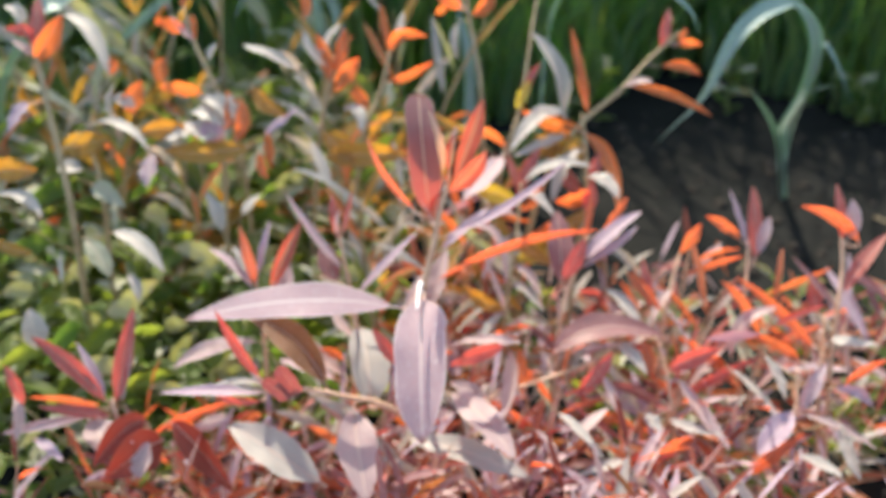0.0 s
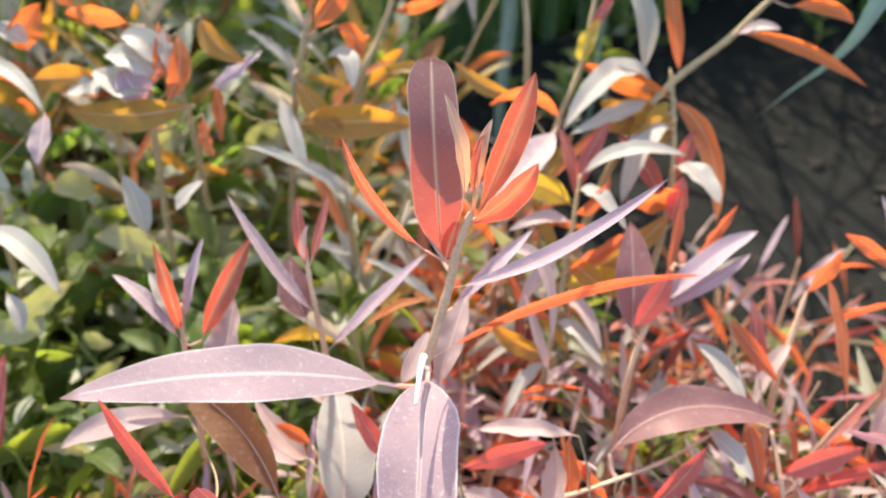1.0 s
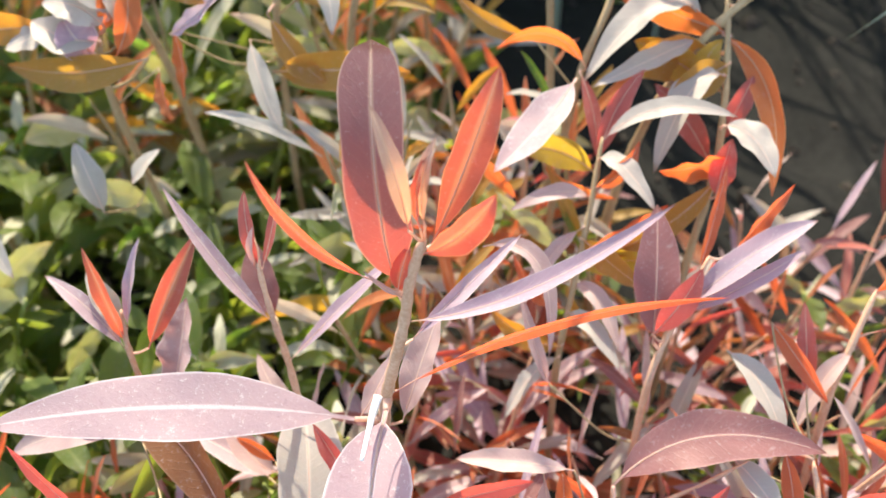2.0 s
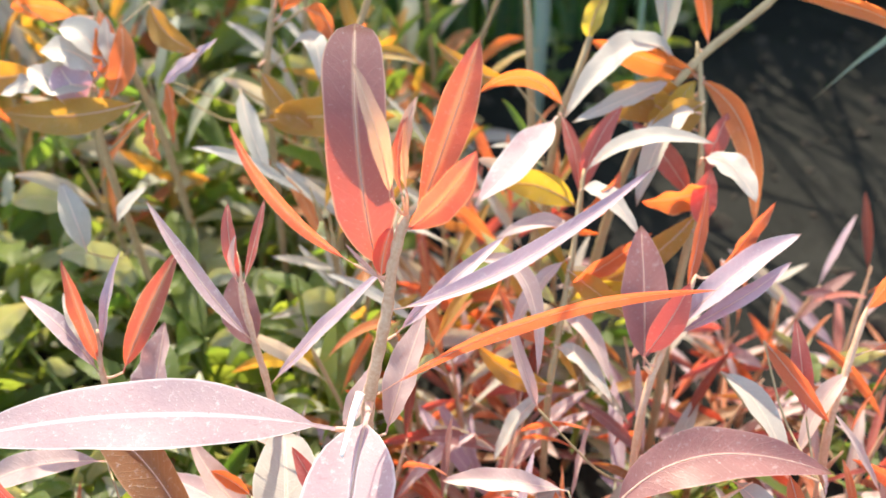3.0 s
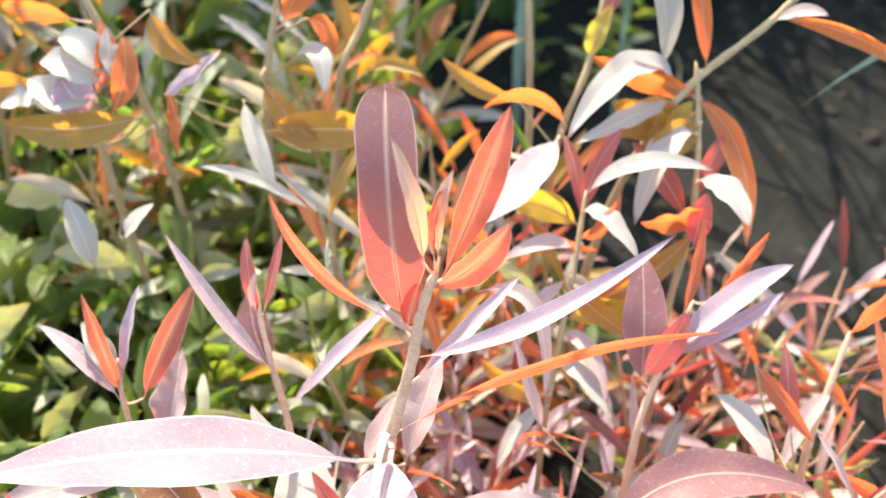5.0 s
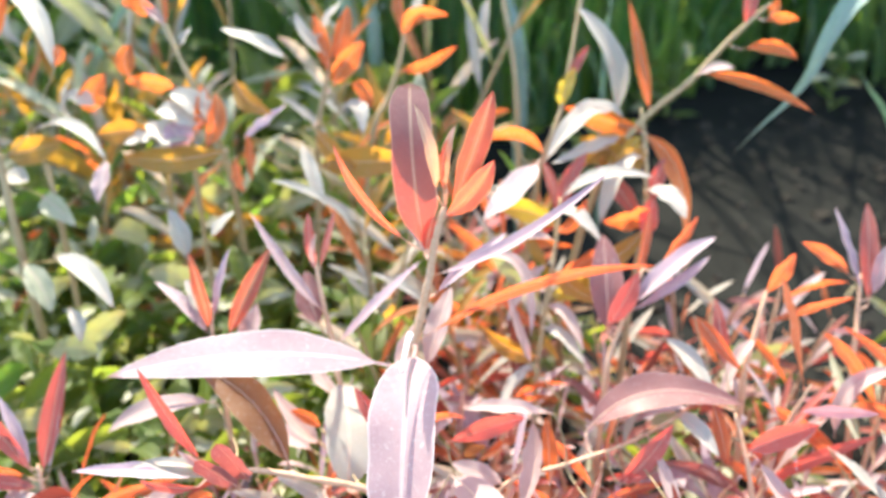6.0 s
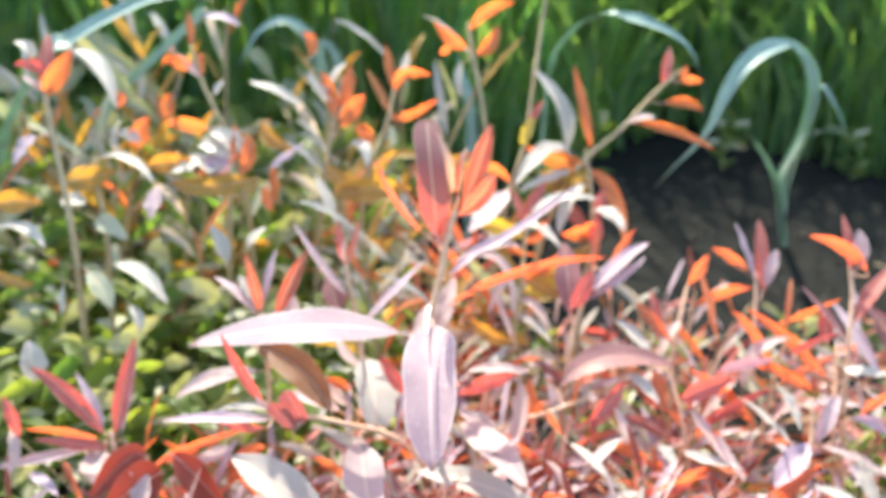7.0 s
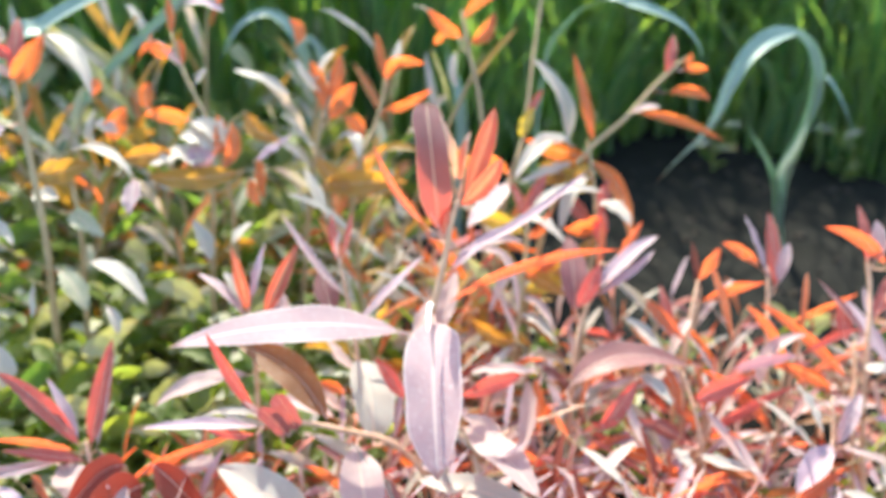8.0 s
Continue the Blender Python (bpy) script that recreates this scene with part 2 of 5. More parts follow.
def leaf_normal(axis, roll):
    """The way a leaf faces: towards the open side, turned by roll degrees about its axis to the sun."""
    n0 = FACE - axis * FACE.dot(axis)
    n0 = n0.normalized() if n0.length > 0.05 else axis.orthogonal().normalized()
    n1 = axis.cross(n0)
    if n1.dot(SUN) < 0:
        n1 = -n1
    return (n0 * math.cos(radians(roll)) + n1 * math.sin(radians(roll))).normalized()


def leaf_sheet(base, mid, tip, width, normal, rng, blunt=False, wide=False, oblong=False, broad=False, fold=0.28, segments=16, halves=3):
    """A lance-shaped blade on a short stalk: folded along its rib, wavy at the margin, twisted a little."""
    ctrl = 2 * mid - 0.5 * (base + tip)
    twist = rng.uniform(-0.25, 0.25)
    wave, speed, start = rng.uniform(0.02, 0.09) * (0.4 if wide else 1.0), rng.uniform(1.5, 3.5), rng.uniform(0, 6.28)
    lean = rng.uniform(-0.06, 0.06)
    verts, uvs, faces, rib = [], [], [], []
    cols = 2 * halves + 1
    for i in range(segments + 1):
        u = i / segments
        p = base * (1 - u) ** 2 + ctrl * (2 * u * (1 - u)) + tip * u * u
        d = ((ctrl - base) * (1 - u) + (tip - ctrl) * u).normalized()
        n = (normal - d * normal.dot(d)).normalized()
        side = d.cross(n).normalized()
        ang = twist * (u - 0.4)
        side, n = side * math.cos(ang) + n * math.sin(ang), n * math.cos(ang) - side * math.sin(ang)
        s = min(1.0, max(0.0, (u - 0.07) / 0.93))
        if blunt:
            prof = min(1.0, s / 0.21) ** 0.62 * (1 - max(0.0, (s - 0.80) / 0.20) ** 2.4) ** 0.55
        elif oblong:
            prof = min(1.0, s / 0.38) ** 0.75 * (1 - max(0.0, (s - 0.58) / 0.42) ** 1.9) ** 0.85
        elif broad:
            prof = min(1.0, s / 0.24) ** 0.62 * (1 - max(0.0, (s - 0.66) / 0.34) ** 1.7) ** 0.8
        elif wide:
            prof = min(1.0, math.sin(math.pi * s ** 1.02) * 1.05) ** 0.48 if s > 0 else 0.0
        else:
            prof = (math.sin(math.pi * s ** 0.86) ** 0.78) if s > 0 else 0.0
        hw = max(width * 0.5 * prof, width * 0.030 if u < 0.15 else width * 0.004)
        rib.append(p)
        for k in range(cols):
            v = (k - halves) / halves
            lift = fold * abs(v) ** 1.3 * hw + wave * width * abs(v) ** 2 * math.sin(speed * 6.28 * u + start + (1.3 if v > 0 else 0)) * prof
            edge = 1 + (0.035 * math.sin(17 * u + start * 3 + v) + lean * v) * prof
            verts.append(p + side * (v * hw * edge) + n * lift)
            uvs.append((0.5 + 0.5 * v, u))
    for i in range(segments):
        for k in range(cols - 1):
            a = i * cols + k
            faces.append((a, a + 1, a + cols + 1, a + cols))
    return verts, faces, uvs, rib


leaf_rng = random.Random(4)


def leaf(shoot, base, mid, tip, width, roll, material, blunt=False, wide=False, oblong=False, broad=False, name="leaf", detail=True, ribbed=True, fold=None):
    base, mid, tip = Vector(base), Vector(mid), Vector(tip)
    axis = (tip - base).normalized()
    origin = base.copy()
    verts, faces, uvs, rib = leaf_sheet(base - origin, mid - origin, tip - origin, width, leaf_normal(axis, roll), leaf_rng, blunt, wide, oblong, broad,
                                        fold=leaf_rng.uniform(0.16, 0.40) if fold is None else fold, segments=30 if blunt else 16)
    blade = part(name, mesh_from(name, verts, faces, material, uvs), shoot, origin - shoot.location)
    if not detail:
        return blade
    thick = min(0.00026, max(0.00010, width * 0.014))
    points = rib[:-1]
    v, f = tube(points, [thick * (1.5 - 1.3 * i / len(points)) for i in range(len(points))], 5)
    if ribbed:
        part("midrib", mesh_from("midrib", v, f, RIB), blade)
    # a stalk, or for a leaf further out a side twig, ties the blade to its stem
    line = shoot_lines[shoot.name]
    gap = min((q - base).length for q in line)
    if 0.0008 < gap < 0.035:
        foot = base - Vector((0, 0, gap * (0.9 if gap > 0.008 else 0.2)))
        near = min(line, key=lambda q: (q - foot).length)
        bow = near * 0.45 + base * 0.55 - axis * gap * 0.12 - Vector((0, 0, gap * 0.12))
        stout = max(0.0003, width * 0.046) if gap < 0.015 else 0.00028
        v, f = tube([p - origin for p in smooth_line((near, near * 0.25 + bow * 0.75, base), 5)], [stout * (1.3 - 0.04 * i) for i in range(11)], 5)
        part("petiole", mesh_from("petiole", v, f, RIB if gap < 0.008 else STEM_OLD), blade)
    return blade


shoot_lines = {}


def new_shoot(label, thin, thick, *points, material=STEM):
    """An upright shoot rooted in the soil; its points run from the top down."""
    line = smooth_line(points[::-1], 5)
    root = new("shrub_shoot")
    root.location = line[0]
    tagged(root, label, "shrub shoot", "red-leaved shrub shoots")
    n = len(line)
    radii = [thick + (thin - thick) * i / (n - 1) + 0.00012 * math.sin(i * 2.1) for i in range(n)]
    radii[-2:] = [radii[-2] * 0.75, radii[-1] * 0.35]
    v, f = tube([p - line[0] for p in line], radii, 8)
    part("stem", mesh_from("stem", v, f, material), root)
    shoot_lines[root.name] = line
    return root


def thick_petiole(shoot, *points):
    """The stout stalk of a large leaf, coloured white as if sunlit, from its stem on to the blade."""
    line = smooth_line([Vector(p) for p in points], 4)
    v, f = tube([p - line[0] for p in line], [0.0010 - 0.0006 * i / (len(line) - 1) for i in range(len(line))], 8)
    part("petiole", mesh_from("petiole", v, f, LIT_PETIOLE), shoot, line[0] - shoot.location, "thick waxy leaf stalk, painted sunlit white")


# ---- ground ----
def soil_height(x, y):
    h = 0.010 * noise.noise((x * 6, y * 6, 0.3)) + 0.006 * noise.noise((x * 19, y * 19, 1.7)) + 0.0012 * noise.noise((x * 55, y * 55, 4.1))
    far = max(abs(x), abs(y - 0.5))
    return h * (1.0 if far < 1.6 else max(0.0, 1.0 - (far - 1.6)))


def ticks(near, step, far):
    line = list(np.arange(-near, near + step / 2, step))
    out, s = near, step
    while out < far:
        s *= 1.35
        out += s
        line = [-out] + line + [out]
    return line


def build_ground():
    xs, ys = ticks(0.7, 0.010, 600.0), ticks(0.7, 0.010, 600.0)
    verts = [(x, y + 0.5, soil_height(x, y + 0.5)) for y in ys for x in xs]
    n = len(xs)
    faces = [(j * n + i, j * n + i + 1, (j + 1) * n + i + 1, (j + 1) * n + i) for j in range(len(ys) - 1) for i in range(n - 1)]
    tagged(new("ground", mesh_from("ground", verts, faces, SOIL)), "dark dry garden soil, cracked and crumbly", "soil", kind="structure")


build_ground()

# ---- shrub shoots seen singly ----

shoot = new_shoot('tall upright shoot with pink and orange lance-shaped leaves', 0.0010, 0.0017, (0.0019, 0.2935, 0.1582), (0.0002, 0.2925, 0.1535), (-0.0017, 0.2910, 0.1466), (-0.0027, 0.2890, 0.1397), (-0.0045, 0.2870, 0.1319), (-0.0066, 0.2850, 0.1235), (-0.0084, 0.2840, 0.1154), (-0.0098, 0.2835, 0.1044), (-0.0108, 0.2825, 0.0863), (-0.0135, 0.2780, 0.0560), (-0.0190, 0.2750, 0.0300), (-0.0215, 0.2781, -0.0040))
leaf(shoot, (-0.0049, 0.2935, 0.1427), (-0.0073, 0.2985, 0.1682), (-0.0094, 0.3165, 0.1861), 0.0116, -6, ROSE, blunt=True)
leaf(shoot, (-0.0091, 0.2912, 0.1476), (-0.0203, 0.2880, 0.1631), (-0.0275, 0.2900, 0.1789), 0.0027, 5, CORAL)
leaf(shoot, (0.0029, 0.2945, 0.1553), (0.0095, 0.3010, 0.1709), (0.0150, 0.3095, 0.1862), 0.0071, 0, CORAL, oblong=True)
leaf(shoot, (0.0011, 0.2925, 0.1547), (0.0093, 0.2895, 0.1637), (0.0159, 0.2905, 0.1736), 0.0064, -10, CORAL, oblong=True)
leaf(shoot, (-0.0001, 0.2900, 0.1637), (-0.0014, 0.2905, 0.1767), (-0.0057, 0.2960, 0.1876), 0.0040, 38, PEACH)
leaf(shoot, (0.0028, 0.2910, 0.1642), (0.0030, 0.2915, 0.1744), (0.0054, 0.2955, 0.1815), 0.0030, 20, PEACH)
leaf(shoot, (0.0020, 0.2905, 0.1637), (0.0021, 0.2902, 0.1730), (0.0038, 0.2940, 0.1791), 0.0022, 35, CORAL)
leaf(shoot, (-0.0041, 0.2915, 0.1443), (-0.0031, 0.2920, 0.1498), (-0.0013, 0.2945, 0.1552), 0.0040, 10, CORAL)
leaf(shoot, (-0.0037, 0.2900, 0.1448), (-0.0057, 0.2875, 0.1501), (-0.0087, 0.2860, 0.1564), 0.0010, 40, PALE)
leaf(shoot, (-0.0022, 0.2889, 0.1380), (0.0223, 0.2905, 0.1491), (0.0471, 0.2975, 0.1669), 0.0045, 48, LILAC)
leaf(shoot, (-0.0056, 0.2845, 0.1191), (0.0266, 0.2965, 0.1307), (0.0629, 0.3060, 0.1319), 0.0044, -35, RUST)
leaf(shoot, (-0.0073, 0.2800, 0.1180), (-0.0080, 0.2560, 0.1090), (-0.0072, 0.2310, 0.0862), 0.0190, 10, PINK, broad=True, fold=0.34)
thick_petiole(shoot, (-0.0084, 0.2800, 0.1234), (-0.0090, 0.2765, 0.1224), (-0.0093, 0.2720, 0.1213), (-0.0096, 0.2665, 0.1204))
leaf(shoot, (-0.0155, 0.2815, 0.1108), (-0.0545, 0.2760, 0.1181), (-0.0975, 0.2690, 0.1138), 0.0148, 35, PINK, ribbed=False, fold=0.05)
leaf(shoot, (-0.0054, 0.2840, 0.1073), (-0.0019, 0.2930, 0.1173), (0.0018, 0.3030, 0.1255), 0.0075, 20, PALE)
leaf(shoot, (-0.0021, 0.2900, 0.1307), (0.0075, 0.3000, 0.1359), (0.0187, 0.3150, 0.1381), 0.0036, 12, LILAC)
leaf(shoot, (-0.0148, 0.2835, 0.1089), (-0.0115, 0.2880, 0.1133), (-0.0082, 0.2950, 0.1181), 0.0052, 25, PALE)

shoot = new_shoot('upright shoot with lilac and red young leaves', 0.0006, 0.0012, (-0.0434, 0.3140, 0.1323), (-0.0419, 0.3089, 0.1245), (-0.0396, 0.3040, 0.1145), (-0.0376, 0.3010, 0.1038), (-0.0358, 0.2970, 0.0883), (-0.0347, 0.2969, 0.0533), (-0.0367, 0.3013, -0.0040))
leaf(shoot, (-0.0400, 0.3038, 0.1141), (-0.0521, 0.3098, 0.1272), (-0.0645, 0.3186, 0.1431), 0.0041, 42, PINK)
leaf(shoot, (-0.0423, 0.3091, 0.1249), (-0.0445, 0.3141, 0.1348), (-0.0455, 0.3201, 0.1417), 0.0036, 0, RED)
leaf(shoot, (-0.0414, 0.3100, 0.1265), (-0.0394, 0.3162, 0.1337), (-0.0375, 0.3228, 0.1415), 0.0028, 20, RED)
leaf(shoot, (-0.0429, 0.3099, 0.1265), (-0.0429, 0.3098, 0.1330), (-0.0415, 0.3118, 0.1388), 0.0029, 35, PALE)
leaf(shoot, (-0.0450, 0.3155, 0.1007), (-0.0491, 0.3209, 0.1077), (-0.0516, 0.3288, 0.1146), 0.0096, 10, MAROON)
leaf(shoot, (-0.0367, 0.3007, 0.1031), (-0.0243, 0.3110, 0.1133), (-0.0098, 0.3220, 0.1235), 0.0039, 35, LILAC)

shoot = new_shoot('upright shoot with orange, white and lilac leaves', 0.0006, 0.0012, (-0.0755, 0.3004, 0.1189), (-0.0753, 0.2966, 0.1106), (-0.0742, 0.2930, 0.0967), (-0.0743, 0.2921, 0.0751), (-0.0799, 0.2980, 0.0116), (-0.0806, 0.3060, -0.0040))
leaf(shoot, (-0.0760, 0.2960, 0.1093), (-0.0842, 0.3003, 0.1190), (-0.0951, 0.3049, 0.1244), 0.0045, 45, PINK)
leaf(shoot, (-0.0755, 0.2966, 0.1106), (-0.0778, 0.2999, 0.1230), (-0.0818, 0.3057, 0.1349), 0.0044, 0, CORAL)
leaf(shoot, (-0.0705, 0.2970, 0.1087), (-0.0647, 0.3047, 0.1204), (-0.0579, 0.3153, 0.1319), 0.0061, -10, CORAL)
leaf(shoot, (-0.0746, 0.2983, 0.1143), (-0.0723, 0.3034, 0.1251), (-0.0696, 0.3103, 0.1344), 0.0040, 30, LILAC)
leaf(shoot, (-0.0776, 0.2998, 0.1127), (-0.0805, 0.3026, 0.1190), (-0.0856, 0.3070, 0.1239), 0.0058, 35, WHITE)
leaf(shoot, (-0.0683, 0.2929, 0.0912), (-0.0653, 0.3003, 0.1030), (-0.0638, 0.3096, 0.1138), 0.0105, 25, PINK)

shoot = new_shoot('low pale twig with lilac, red and brown leaves', 0.0008, 0.0012, (-0.0652, 0.2519, 0.0936), (-0.0524, 0.2564, 0.0912), (-0.0386, 0.2602, 0.0849), (-0.0214, 0.2661, 0.0742), (-0.0088, 0.2672, 0.0551), (-0.0005, 0.2724, 0.0149), (-0.0014, 0.2805, -0.0040))
leaf(shoot, (-0.0661, 0.2531, 0.0962), (-0.0746, 0.2567, 0.1092), (-0.0822, 0.2600, 0.1245), 0.0040, 5, RED)
leaf(shoot, (-0.0644, 0.2516, 0.0928), (-0.0826, 0.2507, 0.0952), (-0.1052, 0.2509, 0.0936), 0.0050, 48, LILAC)
leaf(shoot, (-0.0660, 0.2472, 0.0934), (-0.0733, 0.2448, 0.0953), (-0.0814, 0.2447, 0.0973), 0.0036, -20, RED)
leaf(shoot, (-0.0613, 0.2503, 0.0952), (-0.0709, 0.2469, 0.1027), (-0.0822, 0.2429, 0.1036), 0.0028, 50, WHITE)
leaf(shoot, (-0.0619, 0.2501, 0.0949), (-0.0689, 0.2457, 0.1001), (-0.0793, 0.2438, 0.1058), 0.0023, 50, WHITE)
leaf(shoot, (-0.0606, 0.2503, 0.0952), (-0.0652, 0.2475, 0.1018), (-0.0692, 0.2466, 0.1073), 0.0023, 48, PALE)
leaf(shoot, (-0.0541, 0.2540, 0.0891), (-0.0560, 0.2510, 0.0993), (-0.0594, 0.2500, 0.1070), 0.0068, -5, MAROON, blunt=True)
leaf(shoot, (-0.0566, 0.2520, 0.0886), (-0.0596, 0.2480, 0.0973), (-0.0640, 0.2450, 0.1051), 0.0054, 5, MAROON, blunt=True)
leaf(shoot, (-0.0440, 0.2620, 0.0859), (-0.0580, 0.2773, 0.0981), (-0.0796, 0.2888, 0.1031), 0.0125, 10, BROWN)
leaf(shoot, (-0.0725, 0.2826, 0.0939), (-0.0921, 0.2803, 0.0926), (-0.1082, 0.2773, 0.0844), 0.0079, 46, PALE)
leaf(shoot, (-0.0293, 0.2671, 0.0735), (-0.0303, 0.2794, 0.0835), (-0.0348, 0.2980, 0.0904), 0.0168, 34, WHITE, wide=True)
leaf(shoot, (-0.0348, 0.2629, 0.0786), (-0.0319, 0.2450, 0.0719), (-0.0274, 0.2276, 0.0622), 0.0159, 26, PALE)
leaf(shoot, (-0.0178, 0.2776, 0.0851), (-0.0226, 0.2812, 0.0919), (-0.0285, 0.2866, 0.0981), 0.0052, 0, RED)
leaf(shoot, (-0.0398, 0.2832, 0.0837), (-0.0443, 0.2847, 0.0868), (-0.0501, 0.2865, 0.0877), 0.0040, 0, ORANGE)
leaf(shoot, (-0.0408, 0.2836, 0.0773), (-0.0482, 0.2860, 0.0818), (-0.0579, 0.2946, 0.0901), 0.0068, 50, PALE)
leaf(shoot, (-0.0438, 0.2840, 0.0731), (-0.0546, 0.2883, 0.0762), (-0.0693, 0.2937, 0.0768), 0.0064, 46, PINK)
leaf(shoot, (-0.0362, 0.2960, 0.0862), (-0.0429, 0.2994, 0.0910), (-0.0485, 0.3065, 0.0964), 0.0055, 50, PALE)
leaf(shoot, (0.0024, 0.2693, 0.0794), (0.0146, 0.2563, 0.0781), (0.0271, 0.2380, 0.0724), 0.0129, 40, PALE)
leaf(shoot, (-0.0167, 0.2602, 0.0635), (0.0088, 0.2512, 0.0646), (0.0340, 0.2404, 0.0602), 0.0109, 48, WHITE)

shoot = new_shoot('twig with red, mauve and drooping pink leaves', 0.0004, 0.0010, (0.0753, 0.2950, 0.0852), (0.0584, 0.2867, 0.0796), (0.0369, 0.2777, 0.0772), (0.0183, 0.2707, 0.0743), (0.0092, 0.2653, 0.0533), (0.0043, 0.2709, 0.0133), (0.0035, 0.2793, -0.0040))
leaf(shoot, (0.0009, 0.2740, 0.0878), (0.0141, 0.2763, 0.0924), (0.0245, 0.2794, 0.0939), 0.0066, -10, RED)
leaf(shoot, (0.0337, 0.2847, 0.0910), (0.0189, 0.2842, 0.0936), (0.0059, 0.2839, 0.0928), 0.0058, 58, PALE)
leaf(shoot, (0.0266, 0.2829, 0.0916), (0.0276, 0.2721, 0.0813), (0.0223, 0.2610, 0.0702), 0.0083, 48, PALE)
leaf(shoot, (0.0322, 0.2745, 0.0712), (0.0320, 0.2799, 0.0805), (0.0309, 0.2861, 0.0888), 0.0049, 0, ORANGE)
leaf(shoot, (0.0189, 0.2709, 0.0746), (0.0106, 0.2711, 0.0788), (0.0025, 0.2711, 0.0826), 0.0065, 45, PALE)
leaf(shoot, (0.0433, 0.2865, 0.0822), (0.0640, 0.2969, 0.0909), (0.0937, 0.2991, 0.0846), 0.0130, 45, MAROON)
leaf(shoot, (0.0538, 0.2765, 0.0703), (0.0617, 0.2804, 0.0776), (0.0700, 0.2875, 0.0861), 0.0072, -5, RED)
leaf(shoot, (0.0461, 0.2772, 0.0708), (0.0614, 0.2700, 0.0642), (0.0777, 0.2614, 0.0553), 0.0017, 0, RED)
leaf(shoot, (0.0790, 0.2665, 0.0623), (0.0679, 0.2694, 0.0660), (0.0592, 0.2713, 0.0662), 0.0045, 0, ORANGE)
leaf(shoot, (0.0653, 0.2834, 0.0789), (0.0679, 0.2748, 0.0730), (0.0722, 0.2661, 0.0668), 0.0053, 40, PALE)
leaf(shoot, (0.0447, 0.2660, 0.0722), (0.0523, 0.2573, 0.0703), (0.0617, 0.2464, 0.0648), 0.0051, 52, WHITE)
leaf(shoot, (0.0355, 0.2613, 0.0675), (0.0411, 0.2529, 0.0657), (0.0444, 0.2421, 0.0601), 0.0051, 52, PALE)
leaf(shoot, (0.0721, 0.2531, 0.0590), (0.0628, 0.2498, 0.0586), (0.0513, 0.2452, 0.0577), 0.0043, 52, WHITE)
leaf(shoot, (0.0670, 0.2678, 0.0731), (0.0571, 0.2607, 0.0703), (0.0475, 0.2519, 0.0648), 0.0047, 50, PALE)
leaf(shoot, (0.0236, 0.2634, 0.0661), (0.0176, 0.2555, 0.0641), (0.0149, 0.2454, 0.0588), 0.0047, 52, PINK)

shoot = new_shoot('shoot with a dark purple leaf and lilac tips', 0.0007, 0.0012, (0.0636, 0.3340, 0.1138), (0.0594, 0.3269, 0.1035), (0.0550, 0.3214, 0.0952), (0.0513, 0.3132, 0.0826), (0.0487, 0.3045, 0.0326), (0.0472, 0.3104, -0.0040))
leaf(shoot, (0.0581, 0.3258, 0.1018), (0.0734, 0.3340, 0.1150), (0.0878, 0.3394, 0.1231), 0.0074, 45, LILAC)
leaf(shoot, (0.0581, 0.3252, 0.1010), (0.0741, 0.3295, 0.1106), (0.0851, 0.3332, 0.1194), 0.0044, 45, LILAC)
leaf(shoot, (0.0518, 0.3197, 0.0961), (0.0513, 0.3296, 0.1105), (0.0504, 0.3432, 0.1219), 0.0113, 8, MAROON)
leaf(shoot, (0.0513, 0.3195, 0.0996), (0.0568, 0.3226, 0.1080), (0.0615, 0.3280, 0.1161), 0.0072, 0, RED)
leaf(shoot, (0.0618, 0.3331, 0.1087), (0.0646, 0.3423, 0.1181), (0.0672, 0.3534, 0.1270), 0.0040, -28, RUST)
leaf(shoot, (0.0693, 0.3356, 0.1131), (0.0760, 0.3421, 0.1195), (0.0830, 0.3485, 0.1261), 0.0045, -28, RUST)
leaf(shoot, (0.0089, 0.3234, 0.1240), (0.0223, 0.3222, 0.1203), (0.0261, 0.3071, 0.1034), 0.0052, 48, PALE)
leaf(shoot, (0.0263, 0.3076, 0.0921), (0.0229, 0.3108, 0.1014), (0.0179, 0.3200, 0.1129), 0.0037, 40, PALE)

shoot = new_shoot('shoot with bright red upright tip leaves', 0.0007, 0.0012, (0.1411, 0.3495, 0.1034), (0.1393, 0.3396, 0.0904), (0.1373, 0.3301, 0.0773), (0.1396, 0.3208, 0.0313), (0.1385, 0.3276, -0.0040))
leaf(shoot, (0.1435, 0.3439, 0.0941), (0.1438, 0.3539, 0.1102), (0.1444, 0.3656, 0.1231), 0.0068, 0, RED)
leaf(shoot, (0.1409, 0.3451, 0.0981), (0.1365, 0.3530, 0.1107), (0.1332, 0.3643, 0.1221), 0.0047, 40, LILAC)
leaf(shoot, (0.1370, 0.3472, 0.1034), (0.1287, 0.3498, 0.1108), (0.1203, 0.3528, 0.1138), 0.0051, -28, RUST)
leaf(shoot, (0.1445, 0.3443, 0.0969), (0.1476, 0.3491, 0.1065), (0.1504, 0.3535, 0.1132), 0.0056, 25, PINK)

